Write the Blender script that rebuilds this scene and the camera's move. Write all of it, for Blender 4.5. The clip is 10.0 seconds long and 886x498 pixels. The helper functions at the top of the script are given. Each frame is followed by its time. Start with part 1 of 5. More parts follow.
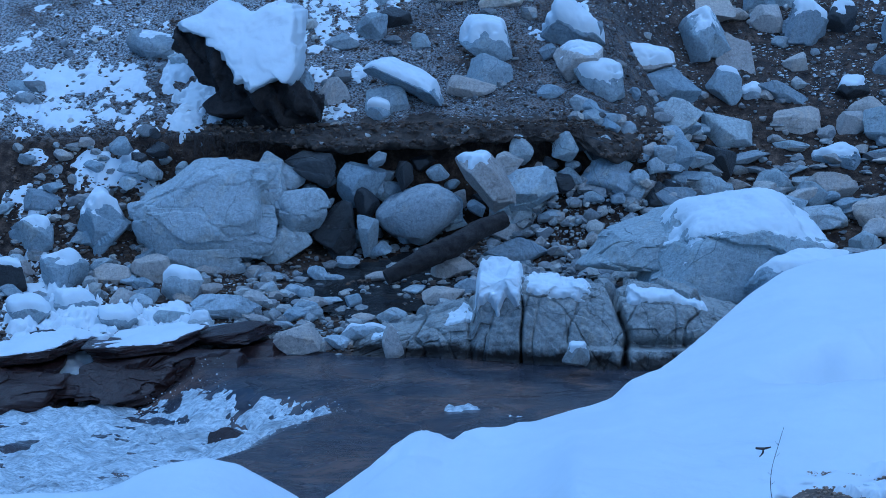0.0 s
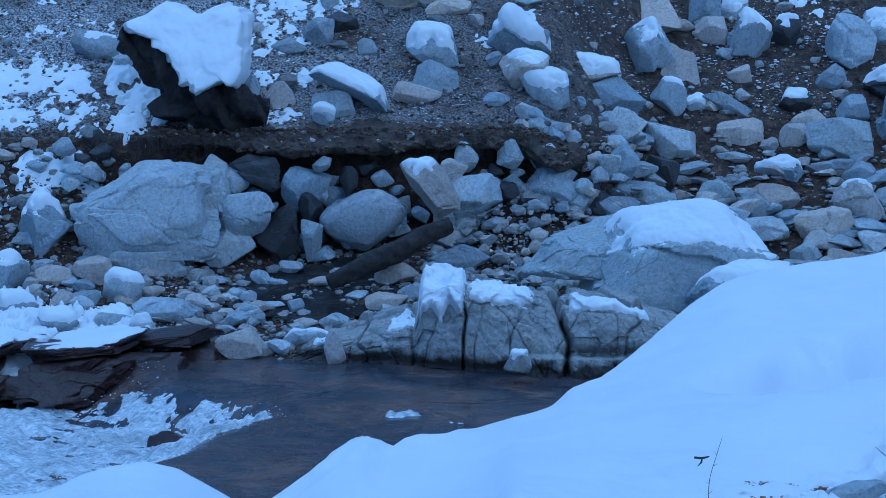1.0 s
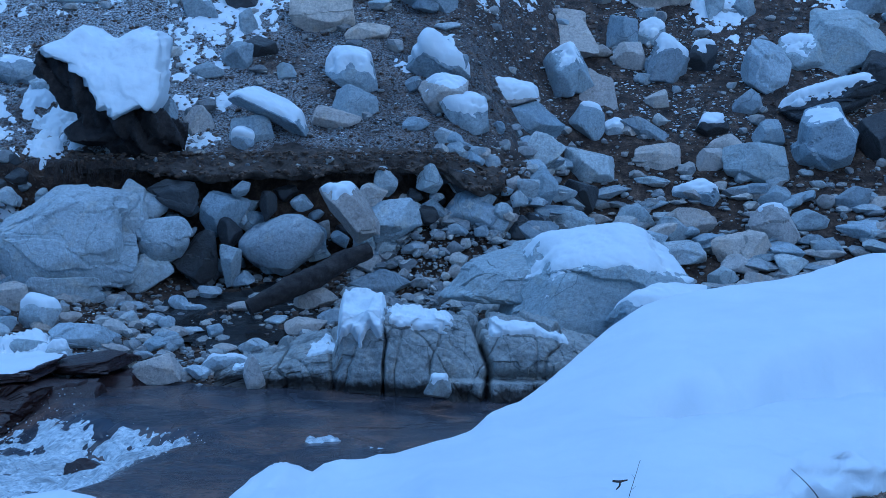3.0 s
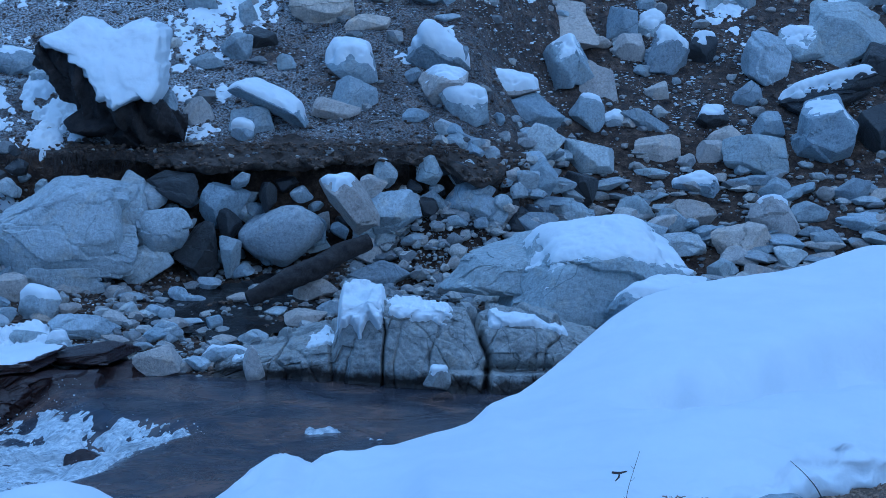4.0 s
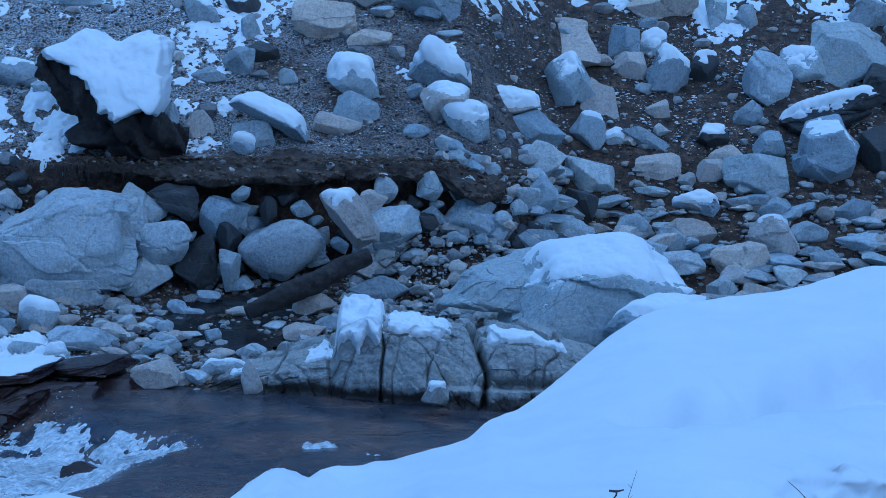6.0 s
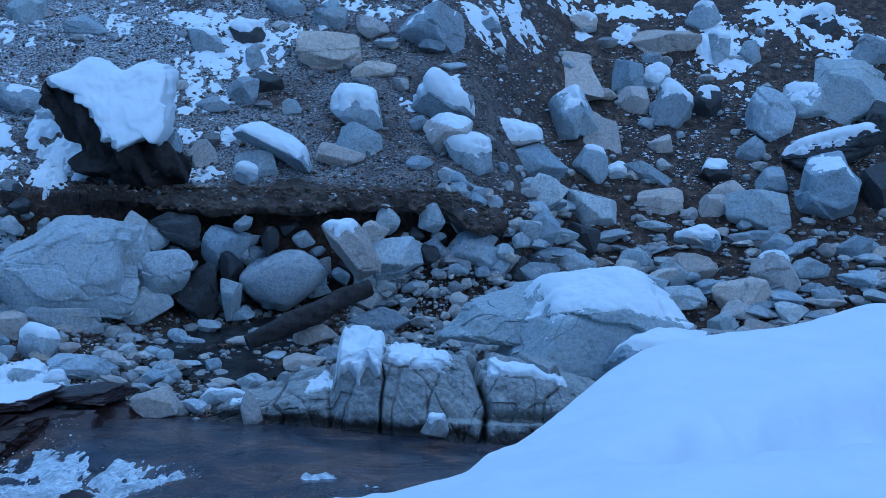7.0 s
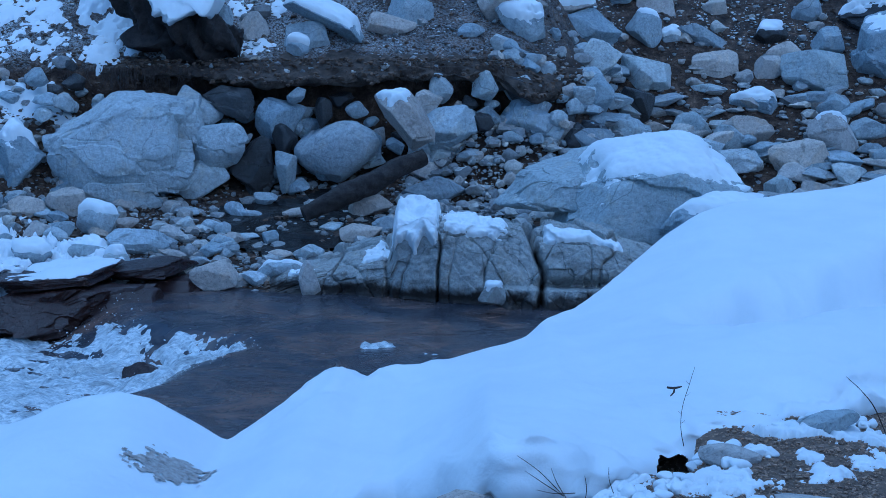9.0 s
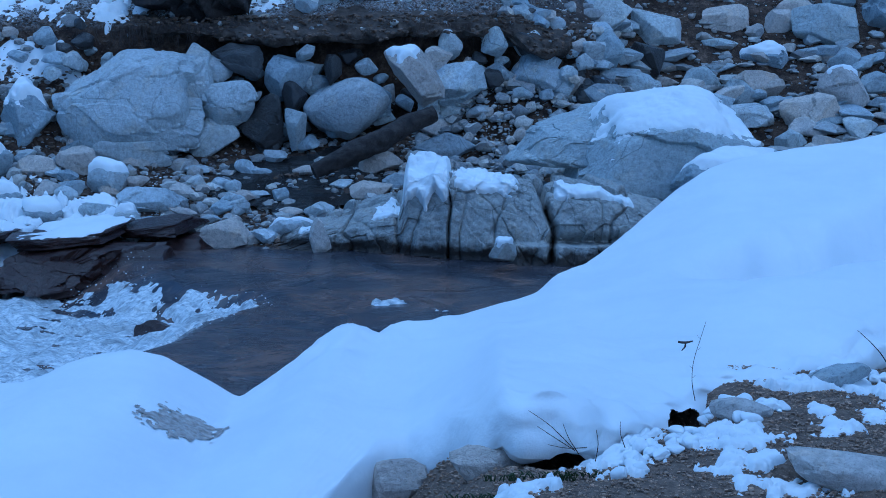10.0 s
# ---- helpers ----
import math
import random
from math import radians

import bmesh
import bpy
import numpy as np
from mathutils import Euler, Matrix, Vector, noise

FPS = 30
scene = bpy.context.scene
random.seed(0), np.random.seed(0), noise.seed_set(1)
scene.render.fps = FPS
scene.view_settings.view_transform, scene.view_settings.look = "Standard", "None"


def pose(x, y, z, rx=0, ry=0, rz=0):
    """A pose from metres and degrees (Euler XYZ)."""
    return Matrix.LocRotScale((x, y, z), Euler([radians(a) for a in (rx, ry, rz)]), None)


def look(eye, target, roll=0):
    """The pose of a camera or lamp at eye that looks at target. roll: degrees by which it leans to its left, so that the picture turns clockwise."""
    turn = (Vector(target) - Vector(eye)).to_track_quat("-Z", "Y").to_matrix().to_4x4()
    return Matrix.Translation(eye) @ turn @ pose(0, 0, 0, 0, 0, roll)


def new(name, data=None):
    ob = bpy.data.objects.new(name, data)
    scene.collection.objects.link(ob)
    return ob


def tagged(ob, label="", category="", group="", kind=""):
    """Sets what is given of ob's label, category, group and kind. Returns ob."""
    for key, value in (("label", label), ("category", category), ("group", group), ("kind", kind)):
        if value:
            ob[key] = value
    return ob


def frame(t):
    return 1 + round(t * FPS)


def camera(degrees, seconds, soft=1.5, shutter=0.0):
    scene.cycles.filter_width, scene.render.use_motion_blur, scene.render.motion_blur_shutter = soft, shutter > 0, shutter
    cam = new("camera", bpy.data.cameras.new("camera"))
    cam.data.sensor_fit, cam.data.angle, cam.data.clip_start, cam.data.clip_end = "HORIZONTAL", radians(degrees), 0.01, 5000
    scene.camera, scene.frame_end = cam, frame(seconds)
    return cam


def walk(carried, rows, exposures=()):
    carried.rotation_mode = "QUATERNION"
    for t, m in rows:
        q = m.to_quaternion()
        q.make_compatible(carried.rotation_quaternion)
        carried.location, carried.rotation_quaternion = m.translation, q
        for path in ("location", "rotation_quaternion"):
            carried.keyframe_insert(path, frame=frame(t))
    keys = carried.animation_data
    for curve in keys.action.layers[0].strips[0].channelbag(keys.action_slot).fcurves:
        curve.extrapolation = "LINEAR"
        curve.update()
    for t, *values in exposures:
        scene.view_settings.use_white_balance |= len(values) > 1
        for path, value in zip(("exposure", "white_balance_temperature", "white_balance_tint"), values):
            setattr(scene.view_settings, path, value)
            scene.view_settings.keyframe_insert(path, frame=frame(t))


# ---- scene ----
cam = camera(28.2, 10.0, soft=0.7)
# seconds, place in metres, turn in degrees
PATH = [
    (0.0, -0.0092, -0.0004, 1.4994, 82.421, 1.548, 3.872),
    (0.5, -0.0075, -0.0003, 1.4990, 82.267, 1.007, 3.209),
    (1.0, -0.0050, -0.0001, 1.4998, 82.591, 0.519, 2.176),
    (1.5, -0.0023, 0.0001, 1.5006, 82.954, 0.333, 0.995),
    (2.0, -0.0004, 0.0001, 1.5011, 83.168, 0.366, 0.117),
    (2.5, 0.0007, 0.0002, 1.5015, 83.372, 0.412, -0.354),
    (4.0, 0.0009, 0.0001, 1.5009, 83.088, 0.280, -0.412),
    (4.5, 0.0005, 0.0000, 1.5001, 82.741, 0.045, -0.212),
    (5.0, 0.0000, 0.0000, 1.5000, 82.700, -0.000, 0.000),
    (5.5, 0.0005, 0.0001, 1.5006, 82.946, -0.041, -0.222),
    (7.0, 0.0007, 0.0005, 1.5044, 84.632, -1.022, -0.232),
    (7.5, 0.0002, 0.0004, 1.5038, 84.385, -0.985, 0.013),
    (8.0, -0.0007, 0.0002, 1.5013, 83.255, -0.529, 0.368),
    (8.5, -0.0020, -0.0003, 1.4978, 81.740, -0.034, 0.891),
    (9.0, -0.0032, -0.0008, 1.4948, 80.387, 0.337, 1.375),
    (9.5, -0.0038, -0.0012, 1.4927, 79.449, 0.542, 1.605),
    (10.0, -0.0040, -0.0014, 1.4917, 78.993, 0.719, 1.649),
]
walk(cam, [(t, pose(*row)) for t, *row in PATH], [(0.0, 0.30, 3740.0, 1.0), (10.0, 0.30, 3740.0, 1.0)])

# ---- light: a shaded winter valley under a pale sky ----
world = bpy.data.worlds.new("winter_sky")
scene.world = world
world.use_nodes = True
sky = world.node_tree.nodes.new("ShaderNodeTexSky")
sky.sky_type, sky.sun_disc = "NISHITA", False
sky.sun_elevation, sky.sun_rotation, sky.air_density, sky.dust_density = radians(24), radians(150), 1.0, 2.0
world.node_tree.links.new(sky.outputs[0], world.node_tree.nodes["Background"].inputs[0])
world.node_tree.nodes["Background"].inputs[1].default_value = 0.093
sun = new("sun", bpy.data.lights.new("sun", "SUN"))
sun.data.energy, sun.data.angle, sun.data.color = 0.8, radians(45), (1.0, .99, .97)
sun.matrix_world = look((-3.5, 11.5, 14), (0, 9, 0))

# ---- materials ----
def material(name, rough=.8, metal=0.0):
    m = bpy.data.materials.new(name)
    m.use_nodes = True
    n = m.node_tree.nodes
    shader = n["Principled BSDF"]
    shader.inputs["Roughness"].default_value, shader.inputs["Metallic"].default_value = rough, metal
    return m, n, m.node_tree.links, shader


def noise_node(n, links, scale, detail=5, rough=.6, kind="Object", warp=0.0):
    co = n.new("ShaderNodeTexCoord")
    t = n.new("ShaderNodeTexNoise")
    t.inputs["Scale"].default_value, t.inputs["Detail"].default_value, t.inputs["Roughness"].default_value = scale, detail, rough
    t.inputs["Distortion"].default_value = warp
    if kind == "World":
        links.new(n.new("ShaderNodeNewGeometry").outputs["Position"], t.inputs["Vector"])
    else:
        links.new(co.outputs[kind], t.inputs["Vector"])
    return t.outputs["Fac"]


def ramp(n, links, fac, stops):
    r = n.new("ShaderNodeValToRGB")
    while len(r.color_ramp.elements) < len(stops):
        r.color_ramp.elements.new(.5)
    for e, (p, c) in zip(r.color_ramp.elements, stops):
        e.position, e.color = p, (*(c if len(c) == 3 else c * 3), 1)
    links.new(fac, r.inputs[0])
    return r.outputs[0]


def mix(n, links, fac, a, b, mode="MIX"):
    m = n.new("ShaderNodeMix")
    m.data_type, m.blend_type = "RGBA", mode
    for s, v in ((m.inputs[0], fac), (m.inputs[6], a), (m.inputs[7], b)):
        if isinstance(v, (int, float)):
            s.default_value = v
        elif isinstance(v, tuple):
            s.default_value = (*v, 1)
        else:
            links.new(v, s)
    return m.outputs[2]


def bump(n, links, shader, heights):
    last = None
    for fac, strength, dist in heights:
        b = n.new("ShaderNodeBump")
        b.inputs["Strength"].default_value, b.inputs["Distance"].default_value = strength, dist
        links.new(fac, b.inputs["Height"])
        if last:
            links.new(last, b.inputs["Normal"])
        last = b.outputs[0]
    links.new(last, shader.inputs["Normal"])


def rock_material(name, dark, mid, light, rough=.85, crack=.95, loose=False, wet=None):
    m, n, links, shader = material(name, rough)
    info = n.new("ShaderNodeObjectInfo")
    big = noise_node(n, links, 2.2, 6, .65, kind="World", warp=.6)
    fine = noise_node(n, links, 34, 6, .7, kind="World")
    speck = noise_node(n, links, 110, 3, .6, kind="World")
    base = ramp(n, links, big, ((.22, dark), (.42, mid), (.6, mid), (.8, light)))
    rust = ramp(n, links, noise_node(n, links, 4.1, 6, .7, kind="World", warp=.8), ((.54, (0.0,)), (.66, (.5,))))
    base = mix(n, links, rust, base, tuple(c * k for c, k in zip(mid, (1.12, 1.0, .82))))
    stain = ramp(n, links, noise_node(n, links, 6.5, 7, .8, kind="World", warp=1.2), ((.36, (.45,)), (.47, (1.0,))))
    base = mix(n, links, .5, base, stain, "MULTIPLY")
    base = mix(n, links, .42, base, ramp(n, links, fine, ((.34, (.4,)), (.5, (1.0,)), (.66, (1.5,)))), "MULTIPLY")
    pits = ramp(n, links, speck, ((.33, (.3,)), (.42, (1.0,))))
    base = mix(n, links, .45, base, pits, "MULTIPLY")
    if loose:
        info = n.new("ShaderNodeNewGeometry")
        tint = ramp(n, links, info.outputs["Random Per Island"], ((0, (.35, .35, .37)), (.25, (.75, .77, .82)), (.5, (1.05, .95, .85)), (.75, (.95, 1.03, 1.12)), (1, (1.7, 1.6, 1.45))))
    else:
        tint = ramp(n, links, info.outputs["Random"], ((0, (.70, .70, .72)), (.35, (1.0, .98, .95)), (.7, (.88, .93, 1.0)), (1, (1.25, 1.2, 1.1))))
    base = mix(n, links, .8, base, tint, "MULTIPLY")
    # fine dark seams, broken up
    co = n.new("ShaderNodeNewGeometry")
    warped = n.new("ShaderNodeTexNoise")
    warped.inputs["Scale"].default_value = 3.0
    links.new(co.outputs["Position"], warped.inputs["Vector"])
    add = n.new("ShaderNodeVectorMath")
    add.operation = "MULTIPLY_ADD"
    links.new(warped.outputs["Color"], add.inputs[0])
    add.inputs[1].default_value = (.22, .22, .22)
    links.new(co.outputs["Position"], add.inputs[2])
    cell = n.new("ShaderNodeTexVoronoi")
    cell.feature = "DISTANCE_TO_EDGE"
    cell.inputs["Scale"].default_value = 2.0
    links.new(add.outputs[0], cell.inputs["Vector"])
    seam = ramp(n, links, cell.outputs["Distance"], ((0, (crack,)), (.004, (crack * .7,)), (.010, (0.0,))))
    gate = ramp(n, links, noise_node(n, links, 1.7, 3, kind="World"), ((.47, (0.0,)), (.57, (1.0,))))
    seam = mix(n, links, 1.0, seam, gate, "MULTIPLY")
    base = mix(n, links, seam, base, tuple(c * .15 for c in dark))
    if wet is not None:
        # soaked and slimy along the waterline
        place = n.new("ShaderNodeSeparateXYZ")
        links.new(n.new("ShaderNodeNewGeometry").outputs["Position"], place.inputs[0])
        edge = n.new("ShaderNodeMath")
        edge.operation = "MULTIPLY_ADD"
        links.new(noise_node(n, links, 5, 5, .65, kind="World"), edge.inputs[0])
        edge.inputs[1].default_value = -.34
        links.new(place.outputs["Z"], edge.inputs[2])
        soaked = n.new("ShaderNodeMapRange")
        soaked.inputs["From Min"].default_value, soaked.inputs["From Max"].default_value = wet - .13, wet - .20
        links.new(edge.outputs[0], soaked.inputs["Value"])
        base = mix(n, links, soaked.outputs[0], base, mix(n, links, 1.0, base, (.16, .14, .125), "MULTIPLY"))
    links.new(base, shader.inputs["Base Color"])
    links.new(ramp(n, links, fine, ((.3, (max(rough - .15, .1),)), (.7, (min(rough + .1, 1),)))), shader.inputs["Roughness"])
    bump(n, links, shader, ((big, .3, .05), (noise_node(n, links, 9, 6, .7, kind="World", warp=.4), .8, .035), (fine, .45, .012), (speck, .35, .004)))
    return m


ROCK = {
    "pale": rock_material("pale_grey_stone", (.22, .238, .25), (.51, .535, .55), (.75, .775, .79), crack=.35),
    "blue": rock_material("blue_grey_stone", (.175, .195, .215), (.39, .425, .452), (.64, .68, .71), crack=.5),
    "tan": rock_material("tan_stone", (.29, .255, .222), (.54, .49, .435), (.74, .695, .635), crack=0.0),
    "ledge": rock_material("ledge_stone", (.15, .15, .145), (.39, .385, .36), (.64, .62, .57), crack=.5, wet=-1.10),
    "dark": rock_material("wet_dark_stone", (.022, .021, .022), (.05, .048, .048), (.10, .098, .10), .45),
    "brown": rock_material("wet_red_brown_stone", (.009, .0045, .0035), (.032, .014, .010), (.075, .038, .028), .4, .3),
}


LOOSE = rock_material("mixed_loose_stone", (.22, .218, .212), (.39, .385, .37), (.56, .55, .535), .85, .2, True)
GRAVEL = rock_material("brown_path_gravel", (.17, .122, .085), (.34, .25, .175), (.52, .41, .31), .9, 0.0, True)
GRIT = rock_material("dark_mixed_grit", (.05, .035, .024), (.12, .086, .060), (.24, .18, .13), .9, 0.0, True)


def soil_material():
    m, n, links, shader = material("frosted_gravelly_soil", .95)
    big, mid, fine = noise_node(n, links, .9, 5), noise_node(n, links, 9, 6, .7), noise_node(n, links, 60, 5, .75)
    base = ramp(n, links, mid, ((.30, (.007, .0043, .0027)), (.5, (.054, .034, .021)), (.70, (.18, .125, .084))))
    base = mix(n, links, .7, base, ramp(n, links, fine, ((.3, (.35,)), (.5, (1.0,)), (.72, (1.7,)))), "MULTIPLY")
    # thin frost on the open slope, in drifts
    geo = n.new("ShaderNodeNewGeometry")
    sep = n.new("ShaderNodeSeparateXYZ")
    links.new(geo.outputs["Position"], sep.inputs[0])
    span = n.new("ShaderNodeMapRange")
    span.inputs["From Min"].default_value, span.inputs["From Max"].default_value = 1.5, -3.5
    links.new(sep.outputs["X"], span.inputs["Value"])
    high = n.new("ShaderNodeMapRange")
    high.inputs["From Min"].default_value, high.inputs["From Max"].default_value = .35, .55
    links.new(sep.outputs["Z"], high.inputs["Value"])
    drift = ramp(n, links, big, ((.34, (.15,)), (.50, (1.0,))))
    dust = ramp(n, links, noise_node(n, links, 42, 7, .85), ((.46, (0.0,)), (.55, (.85,))))
    frost = mix(n, links, 1.0, mix(n, links, 1.0, drift, dust, "MULTIPLY"), high.outputs[0], "MULTIPLY")
    frost = mix(n, links, 1.0, frost, mix(n, links, span.outputs[0], (.06, .06, .06), (1.0, 1.0, 1.0)), "MULTIPLY")
    links.new(mix(n, links, frost, base, (.72, .74, .76)), shader.inputs["Base Color"])
    bump(n, links, shader, ((mid, .8, .05), (fine, .8, .015)))
    return m


def plain(name, dark, light, rough, scale=20, relief=.01):
    m, n, links, shader = material(name, rough)
    a, b = noise_node(n, links, scale, 6, .65), noise_node(n, links, scale * 6, 4, .7)
    links.new(mix(n, links, .4, ramp(n, links, a, ((.3, dark), (.7, light))), ramp(n, links, b, ((.3, (.5,)), (.7, (1.3,)))), "MULTIPLY"), shader.inputs["Base Color"])
    bump(n, links, shader, ((a, .6, relief), (b, .5, relief * .3)))
    return m


def snow_material():
    m, n, links, shader = material("settled_snow", .75)
    a, b, c = noise_node(n, links, 2.5, 4), noise_node(n, links, 22, 5, .6), noise_node(n, links, 160, 3, .7)
    links.new(ramp(n, links, a, ((.3, (.80, .815, .83)), (.7, (.87, .88, .885)))), shader.inputs["Base Color"])
    shader.inputs["Specular IOR Level"].default_value = .25
    bump(n, links, shader, ((a, .35, .05), (b, .35, .012), (c, .35, .003)))
    return m


def water_material(name, bed_look):
    m, n, links, shader = material(name, .07)
    co = n.new("ShaderNodeTexCoord")
    stretch = n.new("ShaderNodeMapping")
    stretch.inputs["Scale"].default_value = (1.0, 1.0, 1.0)
    links.new(co.outputs["Object"], stretch.inputs["Vector"])
    waves = []
    for scale, detail in ((2.2, 3), (9, 4), (30, 3)):
        t = n.new("ShaderNodeTexNoise")
        t.inputs["Scale"].default_value, t.inputs["Detail"].default_value, t.inputs["Distortion"].default_value = scale, detail, .8
        links.new(stretch.outputs[0], t.inputs["Vector"])
        waves.append(t.outputs["Fac"])
    bed = noise_node(n, links, 1.3, 6, .7, warp=1.2)
    links.new(ramp(n, links, bed, bed_look), shader.inputs["Base Color"])
    links.new(ramp(n, links, waves[0], ((.3, (.12,)), (.7, (.34,)))), shader.inputs["Roughness"])
    shader.inputs["IOR"].default_value = 1.33
    bump(n, links, shader, ((waves[0], .5, .07), (waves[1], .28, .02), (waves[2], .12, .004)))
    return m


def foam_material():
    m, n, links, shader = material("white_water", .3)
    co = n.new("ShaderNodeTexCoord")
    flow = n.new("ShaderNodeMapping")
    flow.inputs["Rotation"].default_value = (0, 0, .5)
    flow.inputs["Scale"].default_value = (1.0, 2.6, 1.0)
    links.new(co.outputs["Object"], flow.inputs["Vector"])
    fac = []
    for scale, detail, rough in ((3.0, 6, .6), (16, 8, .75)):
        t = n.new("ShaderNodeTexNoise")
        t.inputs["Scale"].default_value, t.inputs["Detail"].default_value, t.inputs["Roughness"].default_value, t.inputs["Distortion"].default_value = scale, detail, rough, .25
        links.new(flow.outputs[0], t.inputs["Vector"])
        fac.append(t.outputs["Fac"])
    big = ramp(n, links, fac[0], ((.32, (.4,)), (.50, (1.0,))))
    fine = ramp(n, links, fac[1], ((.33, (.20, .22, .26)), (.45, (.52, .55, .58)), (.58, (.88, .90, .91))))
    links.new(mix(n, links, .75, fine, big, "MULTIPLY"), shader.inputs["Base Color"])
    bump(n, links, shader, ((fac[0], .6, .08), (fac[1], .45, .02)))
    return m


SOIL, SNOW, WATER, FOAM = soil_material(), snow_material(), water_material("cold_murky_stream_water", ((.3, (.032, .034, .044)), (.46, (.066, .062, .070)), (.56, (.115, .086, .076)), (.68, (.17, .115, .09)))), foam_material()
SEEP = water_material("dark_seeping_water", ((.3, (.008, .008, .009)), (.6, (.03, .027, .024))))
PATH_SOIL = plain("damp_gravel_path", (.065, .046, .031), (.23, .17, .12), .9, 40, .012)
DIRT = plain("dirt_in_snow", (.20, .17, .145), (.60, .57, .54), .95, 45, .006)
TURF = plain("dark_earth_with_roots", (.018, .014, .011), (.115, .088, .066), .95, 14, .03)
WOOD = plain("sodden_dark_wood", (.010, .008, .007), (.055, .043, .037), .8, 14, .05)
TWIG = plain("dry_brown_twig", (.03, .022, .018), (.09, .065, .05), .8, 40, .002)
MOSS = plain("low_green_moss", (.02, .035, .012), (.07, .10, .035), .95, 50, .01)
GRASS = plain("dead_straw_grass", (.12, .09, .05), (.28, .22, .13), .9, 40, .002)


# ---- shape of the land ----
def step(a, b, x):
    s = np.clip((np.asarray(x, float) - a) / (b - a), 0, 1)
    return s * s * (3 - 2 * s)


def speckle(ix, iy, seed):
    h = np.sin(ix * 127.1 + iy * 311.7 + seed * 74.7) * 43758.5453
    return h - np.floor(h)


def grain(x, y, scale, seed=0):
    """Smooth noise in -1..1 with features of about scale metres."""
    x, y = np.asarray(x, float) / scale, np.asarray(y, float) / scale
    ix, iy = np.floor(x), np.floor(y)
    fx, fy = x - ix, y - iy
    fx, fy = fx * fx * (3 - 2 * fx), fy * fy * (3 - 2 * fy)
    a, b = speckle(ix, iy, seed), speckle(ix + 1, iy, seed)
    c, d = speckle(ix, iy + 1, seed), speckle(ix + 1, iy + 1, seed)
    return 2 * ((a * (1 - fx) + b * fx) * (1 - fy) + (c * (1 - fx) + d * fx) * fy) - 1


def land(x, y):
    """Height of the ground, without its fine relief."""
    x, y = np.asarray(x, float), np.asarray(y, float)
    cut = np.interp(y, (4, 5.5, 6.2, 8.4, 13.3, 13.95, 16.0, 16.8, 17.0, 20, 30, 70), (0, 0, -.25, -1.6, -1.55, -1.2, -.8, -.55, .42, 2.2, 8, 30))
    soft = np.interp(y, (4, 5.5, 6.2, 8.4, 13.3, 13.95, 15.9, 16.5, 17.0, 20, 30, 70), (0, 0, -.25, -1.6, -1.55, -1.2, -.8, -.1, .42, 2.2, 8, 30))
    scree = np.interp(y, (4, 5.5, 6.8, 9.4, 13.9, 16.4, 17.3, 18.6, 21.4, 30, 70), (0, 0, -.1, -1.6, -1.5, -1.05, -.85, -.05, 1.75, 7.2, 30))
    left = 1 - step(-4.3, -3.3, x)
    right = step(.3, 1.9, x + .35 * grain(x, y, 1.1, 5))
    z = cut * (1 - left) + soft * left
    z = z * (1 - right) + scree * right
    # beside the path the ground drops away on one side; hollows under the snow
    z = z - .5 * (1 - step(-.55, .1, x)) * step(2.5, 3.6, y) * (1 - step(6.2, 8, y))
    z = z - .22 * np.exp(-((x - .16) / .17) ** 2 - ((y - 4.95) / .22) ** 2) - .25 * np.exp(-((x - .53) / .07) ** 2 - ((y - 5.12) / .12) ** 2)
    # unseen rise added behind the camera to block low sky light
    return z + .75 * np.clip(-5 - y, 0, 40)


def ground_height(x, y):
    rough = .6 + .4 * step(13.5, 14.5, y)
    return land(x, y) + rough * (.045 * grain(x, y, .7, 1) + .025 * grain(x, y, .27, 2) + .012 * grain(x, y, .11, 3))


# ---- helpers for meshes ----
def mesh_from(name, verts, faces, mat, smooth=True, sharp=None):
    me = bpy.data.meshes.new(name)
    me.from_pydata([tuple(v) for v in verts], [], [tuple(f) for f in faces])
    me.materials.append(mat)
    me.polygons.foreach_set("use_smooth", [smooth] * len(me.polygons))
    if sharp:
        me.set_sharp_from_angle(angle=radians(sharp))
    me.update()
    return me


def grid_faces(rows, cols):
    a = (np.arange(rows - 1)[:, None] * cols + np.arange(cols - 1)[None, :]).ravel()
    return np.stack((a, a + 1, a + cols + 1, a + cols), 1)


def sheet(name, X, Y, Z, mat, keep=None, whole=False):
    """A grid of X, Y, Z as one mesh; keep: which vertices matter."""
    rows, cols = X.shape
    verts = np.stack((X.ravel(), Y.ravel(), Z.ravel()), 1)
    faces = grid_faces(rows, cols)
    if keep is not None:
        faces = faces[keep.ravel()[faces].all(1) if whole else keep.ravel()[faces].any(1)]
        used = np.unique(faces)
        remap = np.zeros(len(verts), int)
        remap[used] = np.arange(len(used))
        verts, faces = verts[used], remap[faces]
    return mesh_from(name, verts.tolist(), faces.tolist(), mat)


def part(name, me, parent, label=""):
    ob = new(name, me)
    ob.parent = parent
    return tagged(ob, label)


# ---- ground: one sheet from the path over the stream bed and up the far slope ----
gx = np.concatenate((np.linspace(-70, -6, 24), np.arange(-5.6, 5.6, .045), np.linspace(6, 70, 24)))
gy = np.concatenate((np.linspace(-40, 3.6, 16), np.arange(3.8, 6.4, .05), np.arange(6.5, 13, .15), np.arange(13, 22, .04), np.linspace(22.5, 80, 30)))
GX, GY = np.meshgrid(gx, gy)
ground = new("ground", sheet("ground", GX, GY, ground_height(GX, GY), SOIL))
tagged(ground, "brown gravelly soil with frost, sloping to a stream", "ground", kind="structure")

